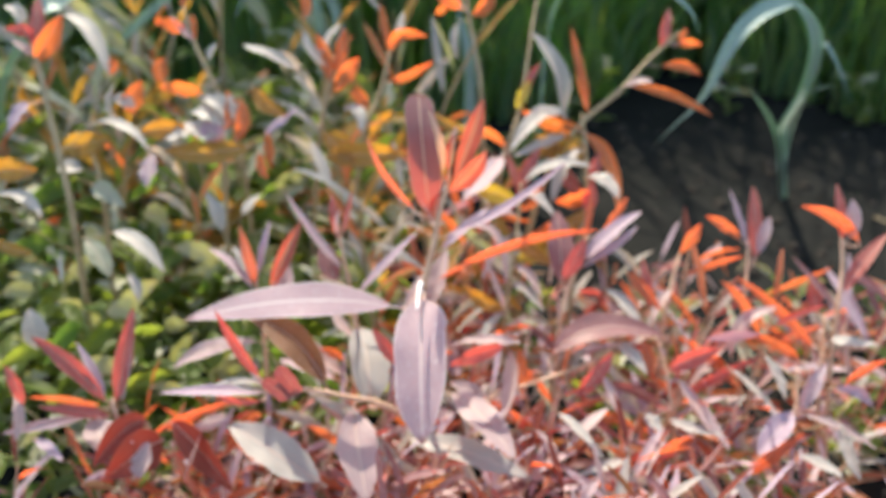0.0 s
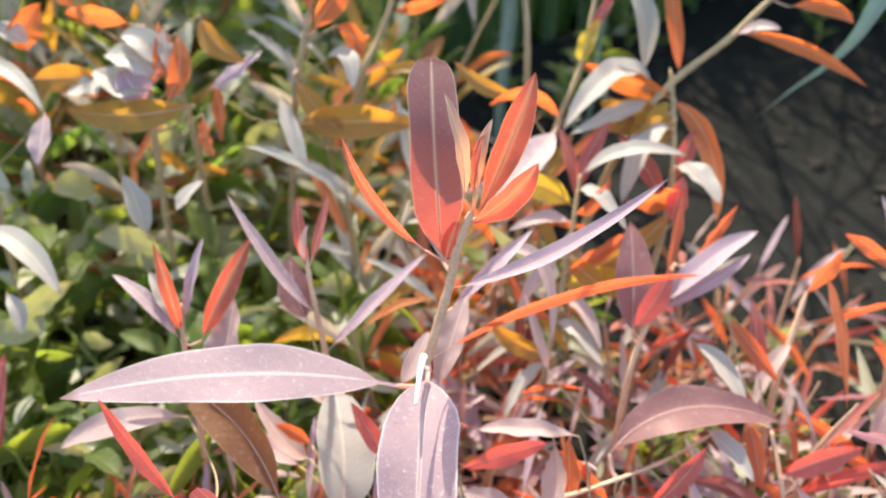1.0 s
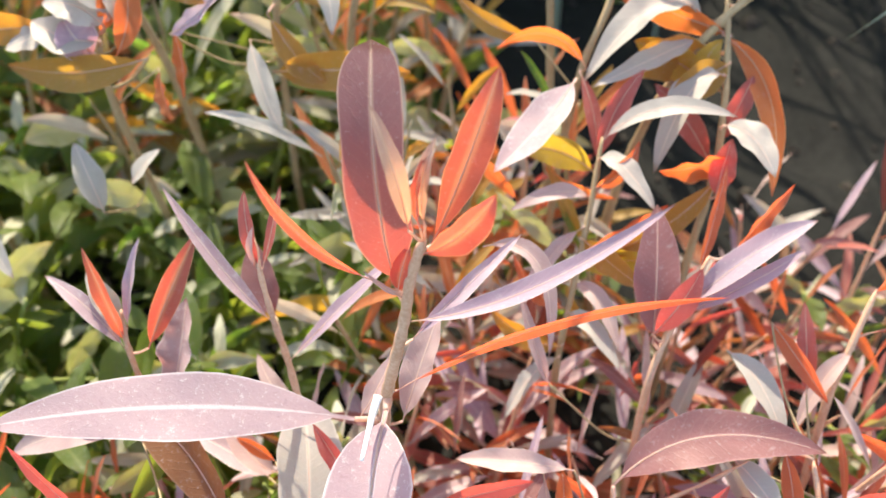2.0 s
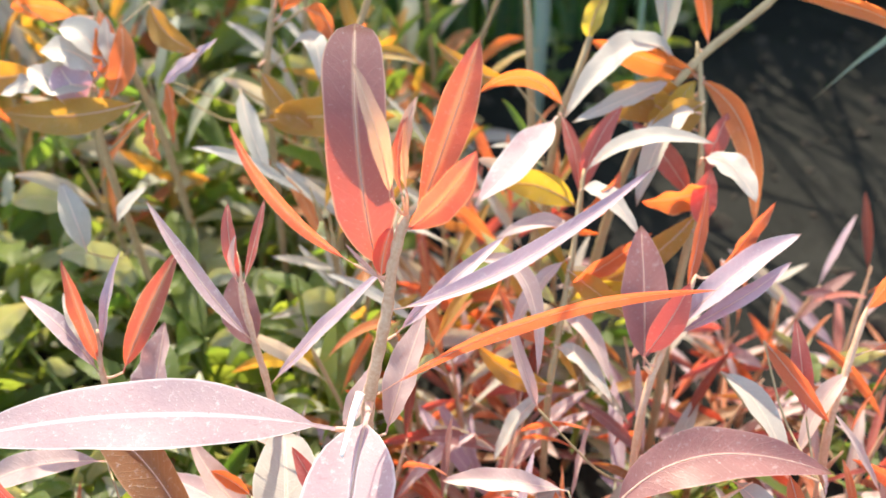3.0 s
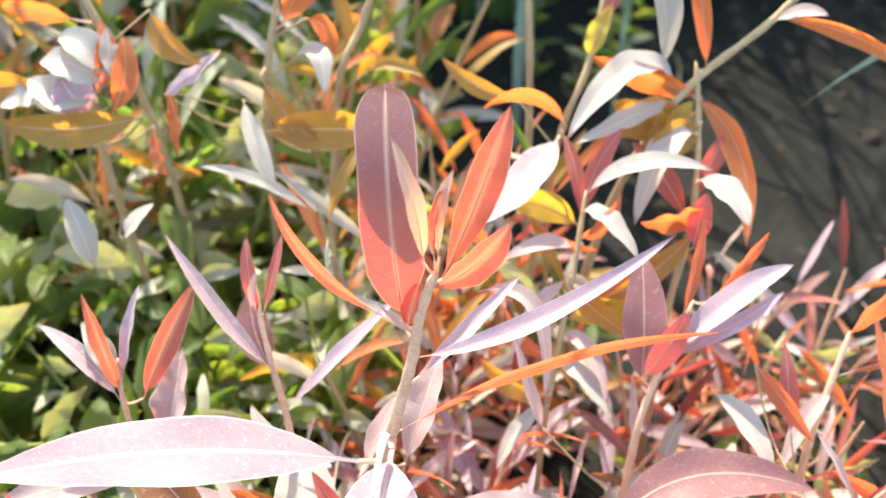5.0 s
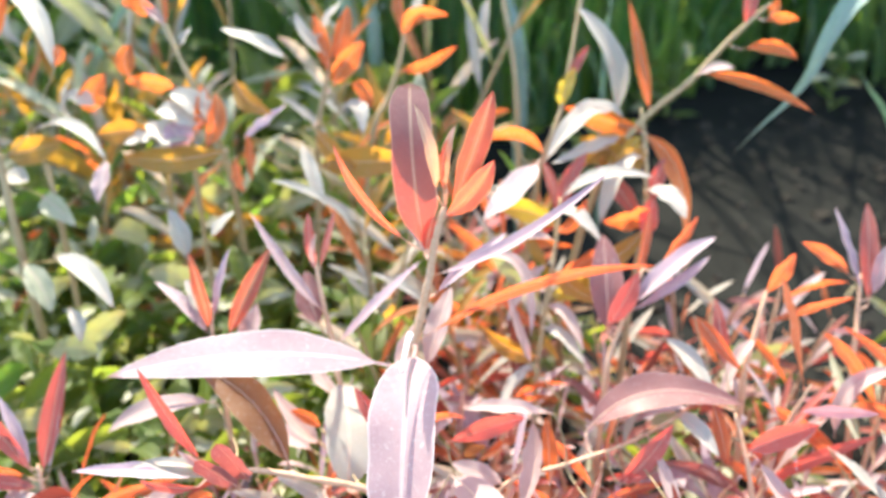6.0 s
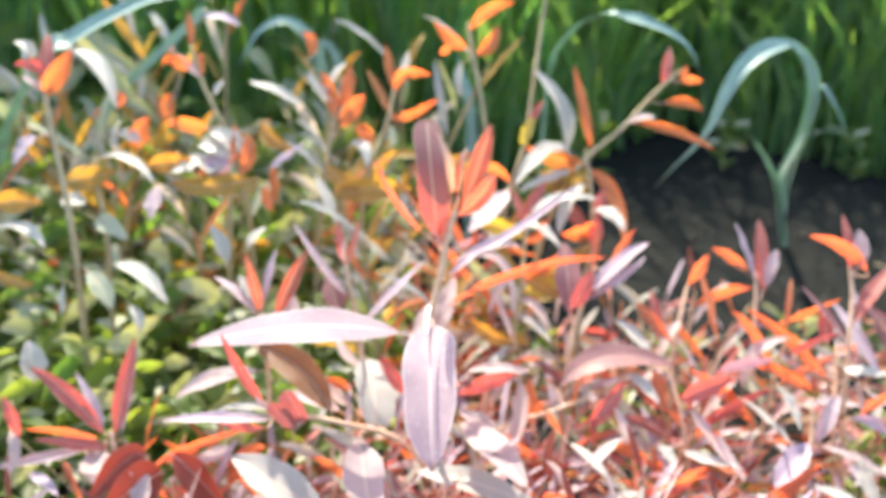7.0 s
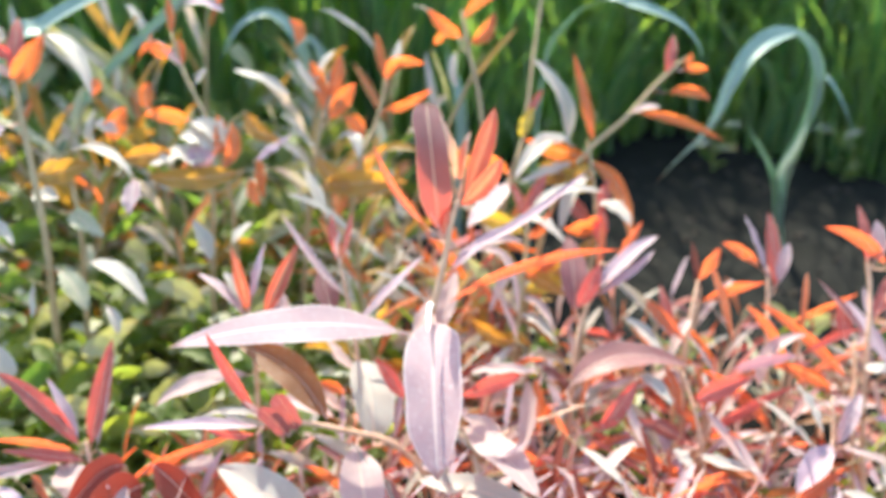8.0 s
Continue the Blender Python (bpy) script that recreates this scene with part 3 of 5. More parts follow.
shoot = new_shoot('brown stem with one orange-red tip leaf', 0.0008, 0.0014, (0.1054, 0.3342, 0.1054), (0.1008, 0.3246, 0.0930), (0.0974, 0.3168, 0.0798), (0.0984, 0.3108, 0.0398), (0.0969, 0.3164, -0.0040))
leaf(shoot, (0.1048, 0.3335, 0.1043), (0.1092, 0.3356, 0.1118), (0.1143, 0.3386, 0.1175), 0.0069, -28, RUST)
leaf(shoot, (0.1045, 0.3267, 0.0972), (0.1181, 0.3283, 0.1026), (0.1329, 0.3308, 0.1055), 0.0039, -28, RUST)
leaf(shoot, (0.1020, 0.3245, 0.0931), (0.0947, 0.3178, 0.0883), (0.0886, 0.3082, 0.0794), 0.0049, 40, PALE)

shoot = new_shoot('shoot with long arching orange leaves', 0.0007, 0.0012, (0.1678, 0.3171, 0.0848), (0.1662, 0.3079, 0.0725), (0.1645, 0.3002, 0.0591), (0.1709, 0.2930, 0.0087), (0.1704, 0.3023, -0.0040))
leaf(shoot, (0.1625, 0.3030, 0.0720), (0.1460, 0.3113, 0.0891), (0.1274, 0.3214, 0.1004), 0.0048, -28, RUST)
leaf(shoot, (0.1398, 0.3199, 0.0918), (0.1548, 0.3226, 0.0971), (0.1713, 0.3271, 0.1015), 0.0037, -28, RUST)
leaf(shoot, (0.1239, 0.3000, 0.0711), (0.1283, 0.3063, 0.0865), (0.1446, 0.3106, 0.0918), 0.0062, 45, PALE)
leaf(shoot, (0.1550, 0.3010, 0.0680), (0.1446, 0.3045, 0.0773), (0.1300, 0.3068, 0.0797), 0.0063, -28, RUST)

shoot = new_shoot('shoot with red leaves and one white-pink leaf', 0.0008, 0.0014, (0.1735, 0.3363, 0.1237), (0.1739, 0.3240, 0.1043), (0.1706, 0.3120, 0.0878), (0.1691, 0.3026, 0.0636), (0.1727, 0.2942, 0.0190), (0.1720, 0.3023, -0.0040))
leaf(shoot, (0.1810, 0.3270, 0.1130), (0.1692, 0.3301, 0.1248), (0.1535, 0.3316, 0.1297), 0.0058, -28, RUST)
leaf(shoot, (0.1741, 0.3294, 0.1129), (0.1726, 0.3345, 0.1245), (0.1721, 0.3437, 0.1348), 0.0049, 0, RED)
leaf(shoot, (0.1757, 0.3282, 0.1149), (0.1769, 0.3311, 0.1232), (0.1768, 0.3362, 0.1309), 0.0068, 35, PINK)
leaf(shoot, (0.1727, 0.3155, 0.0940), (0.1816, 0.3228, 0.1063), (0.1941, 0.3315, 0.1169), 0.0069, 45, RED)
leaf(shoot, (0.1606, 0.3100, 0.0880), (0.1600, 0.3143, 0.0953), (0.1600, 0.3202, 0.1013), 0.0067, 0, RED)
leaf(shoot, (0.1696, 0.3111, 0.0884), (0.1621, 0.3147, 0.0980), (0.1493, 0.3221, 0.1112), 0.0048, 40, MAROON)
leaf(shoot, (0.1648, 0.3019, 0.0823), (0.1702, 0.2976, 0.0832), (0.1820, 0.2935, 0.0846), 0.0057, 45, WHITE)
leaf(shoot, (0.1656, 0.2842, 0.0676), (0.1730, 0.2864, 0.0760), (0.1849, 0.2886, 0.0802), 0.0051, -28, RUST)
leaf(shoot, (0.1761, 0.2746, 0.0657), (0.1693, 0.2784, 0.0718), (0.1600, 0.2792, 0.0728), 0.0046, 10, LILAC)

shoot = new_shoot('low shoot with pale pink and white drooping leaves', 0.0007, 0.0012, (0.1480, 0.2898, 0.0758), (0.1466, 0.2797, 0.0623), (0.1408, 0.2716, 0.0475), (0.1433, 0.2711, 0.0089), (0.1428, 0.2802, -0.0040))
leaf(shoot, (0.1347, 0.2950, 0.0796), (0.1378, 0.2867, 0.0737), (0.1409, 0.2782, 0.0672), 0.0087, 48, WHITE)
leaf(shoot, (0.1187, 0.2913, 0.0753), (0.1288, 0.2828, 0.0699), (0.1381, 0.2752, 0.0617), 0.0046, 50, WHITE)
leaf(shoot, (0.1468, 0.2767, 0.0611), (0.1525, 0.2822, 0.0711), (0.1596, 0.2900, 0.0772), 0.0064, 15, PINK)
leaf(shoot, (0.1450, 0.2771, 0.0637), (0.1359, 0.2691, 0.0588), (0.1264, 0.2614, 0.0527), 0.0099, 40, LILAC)
leaf(shoot, (0.1213, 0.2604, 0.0422), (0.1323, 0.2630, 0.0519), (0.1469, 0.2686, 0.0590), 0.0089, -28, RUST)
leaf(shoot, (0.1616, 0.2719, 0.0620), (0.1621, 0.2618, 0.0567), (0.1646, 0.2507, 0.0497), 0.0057, 45, WHITE)
leaf(shoot, (0.1464, 0.2753, 0.0627), (0.1611, 0.2700, 0.0606), (0.1755, 0.2623, 0.0545), 0.0036, 40, PALE)
leaf(shoot, (0.1416, 0.2612, 0.0538), (0.1504, 0.2568, 0.0531), (0.1570, 0.2499, 0.0518), 0.0052, 45, WHITE)

shoot = new_shoot('low shoot with a long drooping pale leaf', 0.0007, 0.0012, (0.0908, 0.2983, 0.0828), (0.0940, 0.2859, 0.0707), (0.0965, 0.2776, 0.0530), (0.1025, 0.2743, 0.0104), (0.1019, 0.2832, -0.0040))
leaf(shoot, (0.0955, 0.2861, 0.0753), (0.1048, 0.2729, 0.0661), (0.1148, 0.2598, 0.0568), 0.0076, 45, PALE)
leaf(shoot, (0.0712, 0.2958, 0.0841), (0.0775, 0.2903, 0.0819), (0.0839, 0.2832, 0.0769), 0.0069, 45, WHITE)
leaf(shoot, (0.0924, 0.2868, 0.0760), (0.1030, 0.2888, 0.0808), (0.1152, 0.2918, 0.0837), 0.0077, 0, RED)
leaf(shoot, (0.0835, 0.2984, 0.0858), (0.0861, 0.2913, 0.0788), (0.0871, 0.2847, 0.0718), 0.0051, -28, RUST)
leaf(shoot, (0.0916, 0.2722, 0.0633), (0.0997, 0.2676, 0.0623), (0.1125, 0.2639, 0.0617), 0.0049, 45, WHITE)
leaf(shoot, (0.0863, 0.2638, 0.0524), (0.0948, 0.2638, 0.0575), (0.1016, 0.2646, 0.0597), 0.0067, -28, RUST)
leaf(shoot, (0.0822, 0.2723, 0.0663), (0.0843, 0.2687, 0.0645), (0.0872, 0.2645, 0.0618), 0.0067, 45, WHITE)
leaf(shoot, (0.0799, 0.3241, 0.1022), (0.0863, 0.3174, 0.0972), (0.0941, 0.3096, 0.0902), 0.0053, -28, RUST)
leaf(shoot, (0.0901, 0.3134, 0.0879), (0.0887, 0.3196, 0.0973), (0.0873, 0.3283, 0.1061), 0.0048, 0, RED)
leaf(shoot, (0.0697, 0.3188, 0.0965), (0.0783, 0.3114, 0.0922), (0.0839, 0.3000, 0.0846), 0.0081, 48, WHITE)

shoot = new_shoot('slanting tan stem with curved orange leaves', 0.0010, 0.0016, (0.1138, 0.4126, 0.1823), (0.0990, 0.4105, 0.1680), (0.0858, 0.4055, 0.1545), (0.0687, 0.3969, 0.1431), (0.0576, 0.3908, 0.1297), (0.0470, 0.3854, 0.1049), (0.0392, 0.3812, 0.0618), (0.0367, 0.3833, -0.0040), material=STEM_OLD)
leaf(shoot, (0.0890, 0.4062, 0.1570), (0.1084, 0.3979, 0.1563), (0.1260, 0.3822, 0.1505), 0.0049, -34, ORANGE)
leaf(shoot, (0.1041, 0.4076, 0.1661), (0.1146, 0.4023, 0.1687), (0.1212, 0.3945, 0.1661), 0.0055, -34, ORANGE)
leaf(shoot, (0.1118, 0.4095, 0.1760), (0.1173, 0.4075, 0.1782), (0.1223, 0.4042, 0.1779), 0.0046, -34, ORANGE)
leaf(shoot, (0.1050, 0.4113, 0.1733), (0.1071, 0.4156, 0.1821), (0.1096, 0.4233, 0.1907), 0.0055, 0, RED)
leaf(shoot, (0.0878, 0.4055, 0.1561), (0.0944, 0.4037, 0.1605), (0.1009, 0.4004, 0.1610), 0.0044, 40, PALE)
leaf(shoot, (0.1123, 0.4100, 0.1769), (0.1147, 0.4102, 0.1801), (0.1154, 0.4111, 0.1842), 0.0044, 30, ORANGE)

shoot = new_shoot('stem with a white curved leaf and yellow leaves', 0.0008, 0.0013, (0.0565, 0.4711, 0.2396), (0.0508, 0.4503, 0.2128), (0.0444, 0.4268, 0.1820), (0.0375, 0.4003, 0.1480), (0.0299, 0.3881, 0.1290), (0.0244, 0.3788, 0.0957), (0.0218, 0.3811, 0.0410), (0.0200, 0.3859, -0.0040), material=STEM_OLD)
leaf(shoot, (0.0523, 0.4574, 0.2212), (0.0654, 0.4538, 0.2229), (0.0829, 0.4489, 0.2180), 0.0070, -34, ORANGE)
leaf(shoot, (0.0517, 0.4553, 0.2176), (0.0461, 0.4594, 0.2251), (0.0407, 0.4671, 0.2349), 0.0064, -34, ORANGE)
leaf(shoot, (0.0533, 0.4605, 0.2248), (0.0606, 0.4672, 0.2347), (0.0694, 0.4711, 0.2396), 0.0059, -34, ORANGE)
leaf(shoot, (0.0286, 0.3772, 0.1341), (0.0200, 0.3636, 0.1287), (0.0087, 0.3515, 0.1222), 0.0115, 38, PINK)
leaf(shoot, (0.0294, 0.3814, 0.1332), (0.0338, 0.3727, 0.1256), (0.0355, 0.3649, 0.1167), 0.0042, 0, RED)
leaf(shoot, (0.0208, 0.3662, 0.1133), (0.0286, 0.3620, 0.1093), (0.0416, 0.3593, 0.1075), 0.0042, -34, ORANGE)
leaf(shoot, (0.0160, 0.3882, 0.1396), (0.0050, 0.3885, 0.1425), (-0.0059, 0.3935, 0.1490), 0.0054, 0, AMBER)
leaf(shoot, (0.0369, 0.3994, 0.1465), (0.0384, 0.4014, 0.1533), (0.0425, 0.4061, 0.1604), 0.0061, 20, YELLOW)
leaf(shoot, (0.0403, 0.4040, 0.1554), (0.0431, 0.4080, 0.1616), (0.0478, 0.4128, 0.1669), 0.0036, 10, RED)
leaf(shoot, (0.0311, 0.3854, 0.1318), (0.0200, 0.3872, 0.1410), (0.0063, 0.3837, 0.1379), 0.0055, -34, ORANGE)

shoot = new_shoot('thin leaning stem with drooping white, yellow and orange leaves', 0.0008, 0.0014, (0.0673, 0.3999, 0.1461), (0.0687, 0.3905, 0.1355), (0.0686, 0.3771, 0.1232), (0.0671, 0.3656, 0.1106), (0.0632, 0.3560, 0.0883), (0.0602, 0.3480, 0.0477), (0.0583, 0.3520, -0.0040), material=STEM_OLD)
leaf(shoot, (0.0670, 0.3859, 0.1257), (0.0546, 0.3892, 0.1326), (0.0437, 0.3911, 0.1372), 0.0094, 0, YELLOW)
leaf(shoot, (0.0680, 0.3849, 0.1260), (0.0632, 0.3879, 0.1318), (0.0672, 0.3920, 0.1378), 0.0077, 0, YELLOW)
leaf(shoot, (0.0668, 0.3708, 0.1113), (0.0589, 0.3764, 0.1220), (0.0497, 0.3815, 0.1301), 0.0070, 0, RED)
leaf(shoot, (0.0680, 0.3740, 0.1158), (0.0723, 0.3786, 0.1256), (0.0754, 0.3834, 0.1324), 0.0059, 0, RED)
leaf(shoot, (0.0580, 0.3991, 0.1424), (0.0559, 0.4092, 0.1633), (0.0425, 0.4199, 0.1802), 0.0123, 44, WHITE)
leaf(shoot, (0.0709, 0.4006, 0.1436), (0.0677, 0.4090, 0.1608), (0.0625, 0.4225, 0.1820), 0.0056, -34, ORANGE)
leaf(shoot, (0.0622, 0.3963, 0.1410), (0.0482, 0.3921, 0.1475), (0.0305, 0.3752, 0.1343), 0.0104, 48, WHITE)
leaf(shoot, (0.0601, 0.3918, 0.1379), (0.0496, 0.3838, 0.1373), (0.0328, 0.3732, 0.1344), 0.0065, 44, WHITE)
leaf(shoot, (0.0674, 0.3836, 0.1322), (0.0586, 0.3775, 0.1302), (0.0508, 0.3622, 0.1148), 0.0091, 46, WHITE)
leaf(shoot, (0.0694, 0.3927, 0.1387), (0.0538, 0.3983, 0.1415), (0.0374, 0.4014, 0.1459), 0.0094, -34, ORANGE)
leaf(shoot, (0.0660, 0.3929, 0.1324), (0.0531, 0.3887, 0.1338), (0.0405, 0.3842, 0.1321), 0.0125, -10, AMBER)
leaf(shoot, (0.0694, 0.3870, 0.1338), (0.0620, 0.3828, 0.1310), (0.0535, 0.3783, 0.1284), 0.0098, 0, AMBER)
leaf(shoot, (0.0668, 0.3936, 0.1385), (0.0795, 0.3786, 0.1296), (0.0814, 0.3579, 0.1124), 0.0075, -34, ORANGE)
leaf(shoot, (0.0680, 0.3713, 0.1249), (0.0750, 0.3663, 0.1253), (0.0806, 0.3569, 0.1203), 0.0094, 45, WHITE)
leaf(shoot, (0.0712, 0.3651, 0.1201), (0.0624, 0.3621, 0.1183), (0.0518, 0.3598, 0.1181), 0.0094, -34, ORANGE)
leaf(shoot, (0.0675, 0.3587, 0.1108), (0.0681, 0.3615, 0.1181), (0.0699, 0.3662, 0.1247), 0.0069, 0, RED)
leaf(shoot, (0.0677, 0.3618, 0.1151), (0.0538, 0.3510, 0.1056), (0.0352, 0.3428, 0.1010), 0.0077, 0, AMBER)

shoot = new_shoot('upright stem with curled orange leaves', 0.0010, 0.0014, (0.0104, 0.4458, 0.1980), (0.0134, 0.4317, 0.1815), (0.0184, 0.4147, 0.1572), (0.0203, 0.4070, 0.1240), (0.0216, 0.4054, 0.0627), (0.0193, 0.4077, -0.0040), material=STEM_OLD)
leaf(shoot, (0.0101, 0.4353, 0.1873), (0.0026, 0.4356, 0.1918), (-0.0069, 0.4428, 0.1992), 0.0069, -34, ORANGE)
leaf(shoot, (0.0135, 0.4332, 0.1838), (0.0215, 0.4351, 0.1894), (0.0265, 0.4449, 0.1973), 0.0081, -34, ORANGE)
leaf(shoot, (0.0108, 0.4416, 0.1932), (0.0197, 0.4480, 0.2029), (0.0349, 0.4533, 0.2067), 0.0064, -34, ORANGE)
leaf(shoot, (0.0079, 0.4396, 0.1798), (0.0060, 0.4344, 0.1725), (0.0078, 0.4285, 0.1635), 0.0058, 40, WHITE)
leaf(shoot, (0.0027, 0.4386, 0.1873), (-0.0008, 0.4365, 0.1862), (-0.0031, 0.4358, 0.1835), 0.0046, -34, ORANGE)

shoot = new_shoot('stem with bright orange leaves and pale tips', 0.0010, 0.0014, (-0.0258, 0.4323, 0.1734), (-0.0286, 0.4219, 0.1587), (-0.0333, 0.4160, 0.1458), (-0.0394, 0.4083, 0.1334), (-0.0459, 0.4105, 0.0947), (-0.0498, 0.4086, 0.0470), (-0.0515, 0.4142, -0.0040), material=STEM_OLD)
leaf(shoot, (-0.0263, 0.4252, 0.1671), (-0.0285, 0.4331, 0.1777), (-0.0320, 0.4431, 0.1884), 0.0057, -34, ORANGE)
leaf(shoot, (-0.0263, 0.4249, 0.1666), (-0.0215, 0.4270, 0.1762), (-0.0078, 0.4244, 0.1761), 0.0068, -34, ORANGE)
leaf(shoot, (-0.0251, 0.4279, 0.1709), (-0.0216, 0.4309, 0.1781), (-0.0199, 0.4384, 0.1854), 0.0063, 40, WHITE)
leaf(shoot, (-0.0292, 0.4194, 0.1549), (-0.0177, 0.4191, 0.1582), (-0.0047, 0.4211, 0.1648), 0.0052, -34, ORANGE)
leaf(shoot, (-0.0292, 0.4003, 0.1396), (-0.0211, 0.3984, 0.1436), (-0.0110, 0.3937, 0.1422), 0.0044, 20, AMBER)
leaf(shoot, (-0.0579, 0.3809, 0.1300), (-0.0385, 0.3789, 0.1328), (-0.0167, 0.3787, 0.1331), 0.0117, -5, AMBER)

shoot = new_shoot('bushy shoot crowded with orange leaves', 0.0010, 0.0014, (-0.0531, 0.4129, 0.1700), (-0.0558, 0.4030, 0.1560), (-0.0598, 0.3975, 0.1375), (-0.0651, 0.4034, 0.1044), (-0.0716, 0.4089, 0.0471), (-0.0732, 0.4148, -0.0040), material=STEM_OLD)
leaf(shoot, (-0.0527, 0.3990, 0.1554), (-0.0470, 0.4029, 0.1644), (-0.0402, 0.4098, 0.1702), 0.0092, -34, ORANGE)
leaf(shoot, (-0.0540, 0.4015, 0.1592), (-0.0567, 0.4095, 0.1709), (-0.0621, 0.4178, 0.1795), 0.0082, -34, ORANGE)
leaf(shoot, (-0.0532, 0.4047, 0.1639), (-0.0494, 0.4115, 0.1732), (-0.0475, 0.4204, 0.1819), 0.0072, -34, ORANGE)
leaf(shoot, (-0.0554, 0.4063, 0.1663), (-0.0632, 0.4087, 0.1740), (-0.0674, 0.4138, 0.1816), 0.0060, 45, WHITE)
leaf(shoot, (-0.0492, 0.3920, 0.1479), (-0.0411, 0.3896, 0.1514), (-0.0381, 0.3801, 0.1432), 0.0070, 45, WHITE)
leaf(shoot, (-0.0611, 0.4098, 0.1681), (-0.0554, 0.4145, 0.1779), (-0.0494, 0.4195, 0.1843), 0.0060, 45, WHITE)
leaf(shoot, (-0.0459, 0.4003, 0.1567), (-0.0388, 0.3970, 0.1547), (-0.0360, 0.3914, 0.1496), 0.0082, -34, ORANGE)
leaf(shoot, (-0.0595, 0.3907, 0.1428), (-0.0495, 0.3814, 0.1343), (-0.0411, 0.3772, 0.1300), 0.0081, 0, AMBER)
leaf(shoot, (-0.0626, 0.3816, 0.1402), (-0.0574, 0.3704, 0.1330), (-0.0506, 0.3605, 0.1225), 0.0063, 45, WHITE)
leaf(shoot, (-0.0695, 0.4232, 0.1843), (-0.0661, 0.4274, 0.1904), (-0.0724, 0.4332, 0.1958), 0.0073, -34, ORANGE)
leaf(shoot, (-0.0841, 0.3780, 0.1436), (-0.0761, 0.3784, 0.1484), (-0.0673, 0.3849, 0.1544), 0.0068, 45, LILAC)
leaf(shoot, (-0.0831, 0.3785, 0.1445), (-0.0800, 0.3724, 0.1383), (-0.0792, 0.3656, 0.1306), 0.0068, -34, ORANGE)

shoot = new_shoot('leaning stem with white and orange leaves at the top', 0.0010, 0.0014, (-0.1232, 0.4144, 0.1930), (-0.1175, 0.4047, 0.1782), (-0.1110, 0.3981, 0.1664), (-0.1057, 0.3946, 0.1535), (-0.1004, 0.3991, 0.1192), (-0.1021, 0.4060, 0.0632), (-0.1040, 0.4113, -0.0040), material=STEM_OLD)
leaf(shoot, (-0.0679, 0.3985, 0.1669), (-0.0804, 0.3984, 0.1747), (-0.0945, 0.4012, 0.1790), 0.0069, 46, WHITE)
leaf(shoot, (-0.1175, 0.4050, 0.1786), (-0.1176, 0.4085, 0.1859), (-0.1203, 0.4136, 0.1899), 0.0059, -34, ORANGE)
leaf(shoot, (-0.1207, 0.4078, 0.1828), (-0.1283, 0.4090, 0.1863), (-0.1369, 0.4120, 0.1866), 0.0071, -34, ORANGE)
leaf(shoot, (-0.1165, 0.4047, 0.1782), (-0.1227, 0.4066, 0.1846), (-0.1293, 0.4115, 0.1899), 0.0048, 40, PALE)
leaf(shoot, (-0.1227, 0.4130, 0.1907), (-0.1234, 0.4194, 0.1988), (-0.1271, 0.4274, 0.2073), 0.0054, -34, ORANGE)
leaf(shoot, (-0.1123, 0.4004, 0.1717), (-0.1090, 0.4003, 0.1756), (-0.1064, 0.4029, 0.1797), 0.0064, 44, WHITE)
leaf(shoot, (-0.1311, 0.3937, 0.1622), (-0.1330, 0.3953, 0.1683), (-0.1310, 0.4008, 0.1732), 0.0080, -34, ORANGE)
leaf(shoot, (-0.1137, 0.3949, 0.1573), (-0.1238, 0.3947, 0.1602), (-0.1345, 0.3951, 0.1601), 0.0080, -34, ORANGE)
leaf(shoot, (-0.1448, 0.3850, 0.1505), (-0.1455, 0.3867, 0.1571), (-0.1410, 0.3931, 0.1640), 0.0105, -34, ORANGE)
leaf(shoot, (-0.1514, 0.3803, 0.1498), (-0.1545, 0.3823, 0.1568), (-0.1526, 0.3896, 0.1650), 0.0089, 46, WHITE)
leaf(shoot, (-0.1206, 0.4275, 0.2036), (-0.1106, 0.4255, 0.2044), (-0.1000, 0.4231, 0.2006), 0.0066, 45, LILAC)

shoot = new_shoot('shoot with broad white and amber leaves', 0.0010, 0.0014, (-0.1022, 0.3771, 0.1557), (-0.1012, 0.3702, 0.1449), (-0.1010, 0.3658, 0.1269), (-0.1103, 0.3822, 0.0624), (-0.1123, 0.3879, -0.0040), material=STEM_OLD)
leaf(shoot, (-0.1118, 0.3725, 0.1498), (-0.1175, 0.3673, 0.1488), (-0.1254, 0.3642, 0.1466), 0.0102, 48, WHITE)
leaf(shoot, (-0.0984, 0.3716, 0.1494), (-0.1040, 0.3712, 0.1561), (-0.1142, 0.3719, 0.1564), 0.0118, 44, WHITE)
leaf(shoot, (-0.0997, 0.3690, 0.1471), (-0.1078, 0.3661, 0.1498), (-0.1170, 0.3688, 0.1532), 0.0117, 44, WHITE)
leaf(shoot, (-0.0968, 0.3730, 0.1516), (-0.1025, 0.3758, 0.1594), (-0.1097, 0.3769, 0.1608), 0.0098, 44, WHITE)
leaf(shoot, (-0.1422, 0.3825, 0.1547), (-0.1477, 0.3827, 0.1583), (-0.1544, 0.3845, 0.1605), 0.0078, 46, WHITE)
leaf(shoot, (-0.1006, 0.3706, 0.1475), (-0.0968, 0.3760, 0.1560), (-0.0999, 0.3834, 0.1635), 0.0062, -34, ORANGE)
leaf(shoot, (-0.1020, 0.3679, 0.1431), (-0.1048, 0.3667, 0.1490), (-0.1081, 0.3694, 0.1530), 0.0113, 30, LILAC)
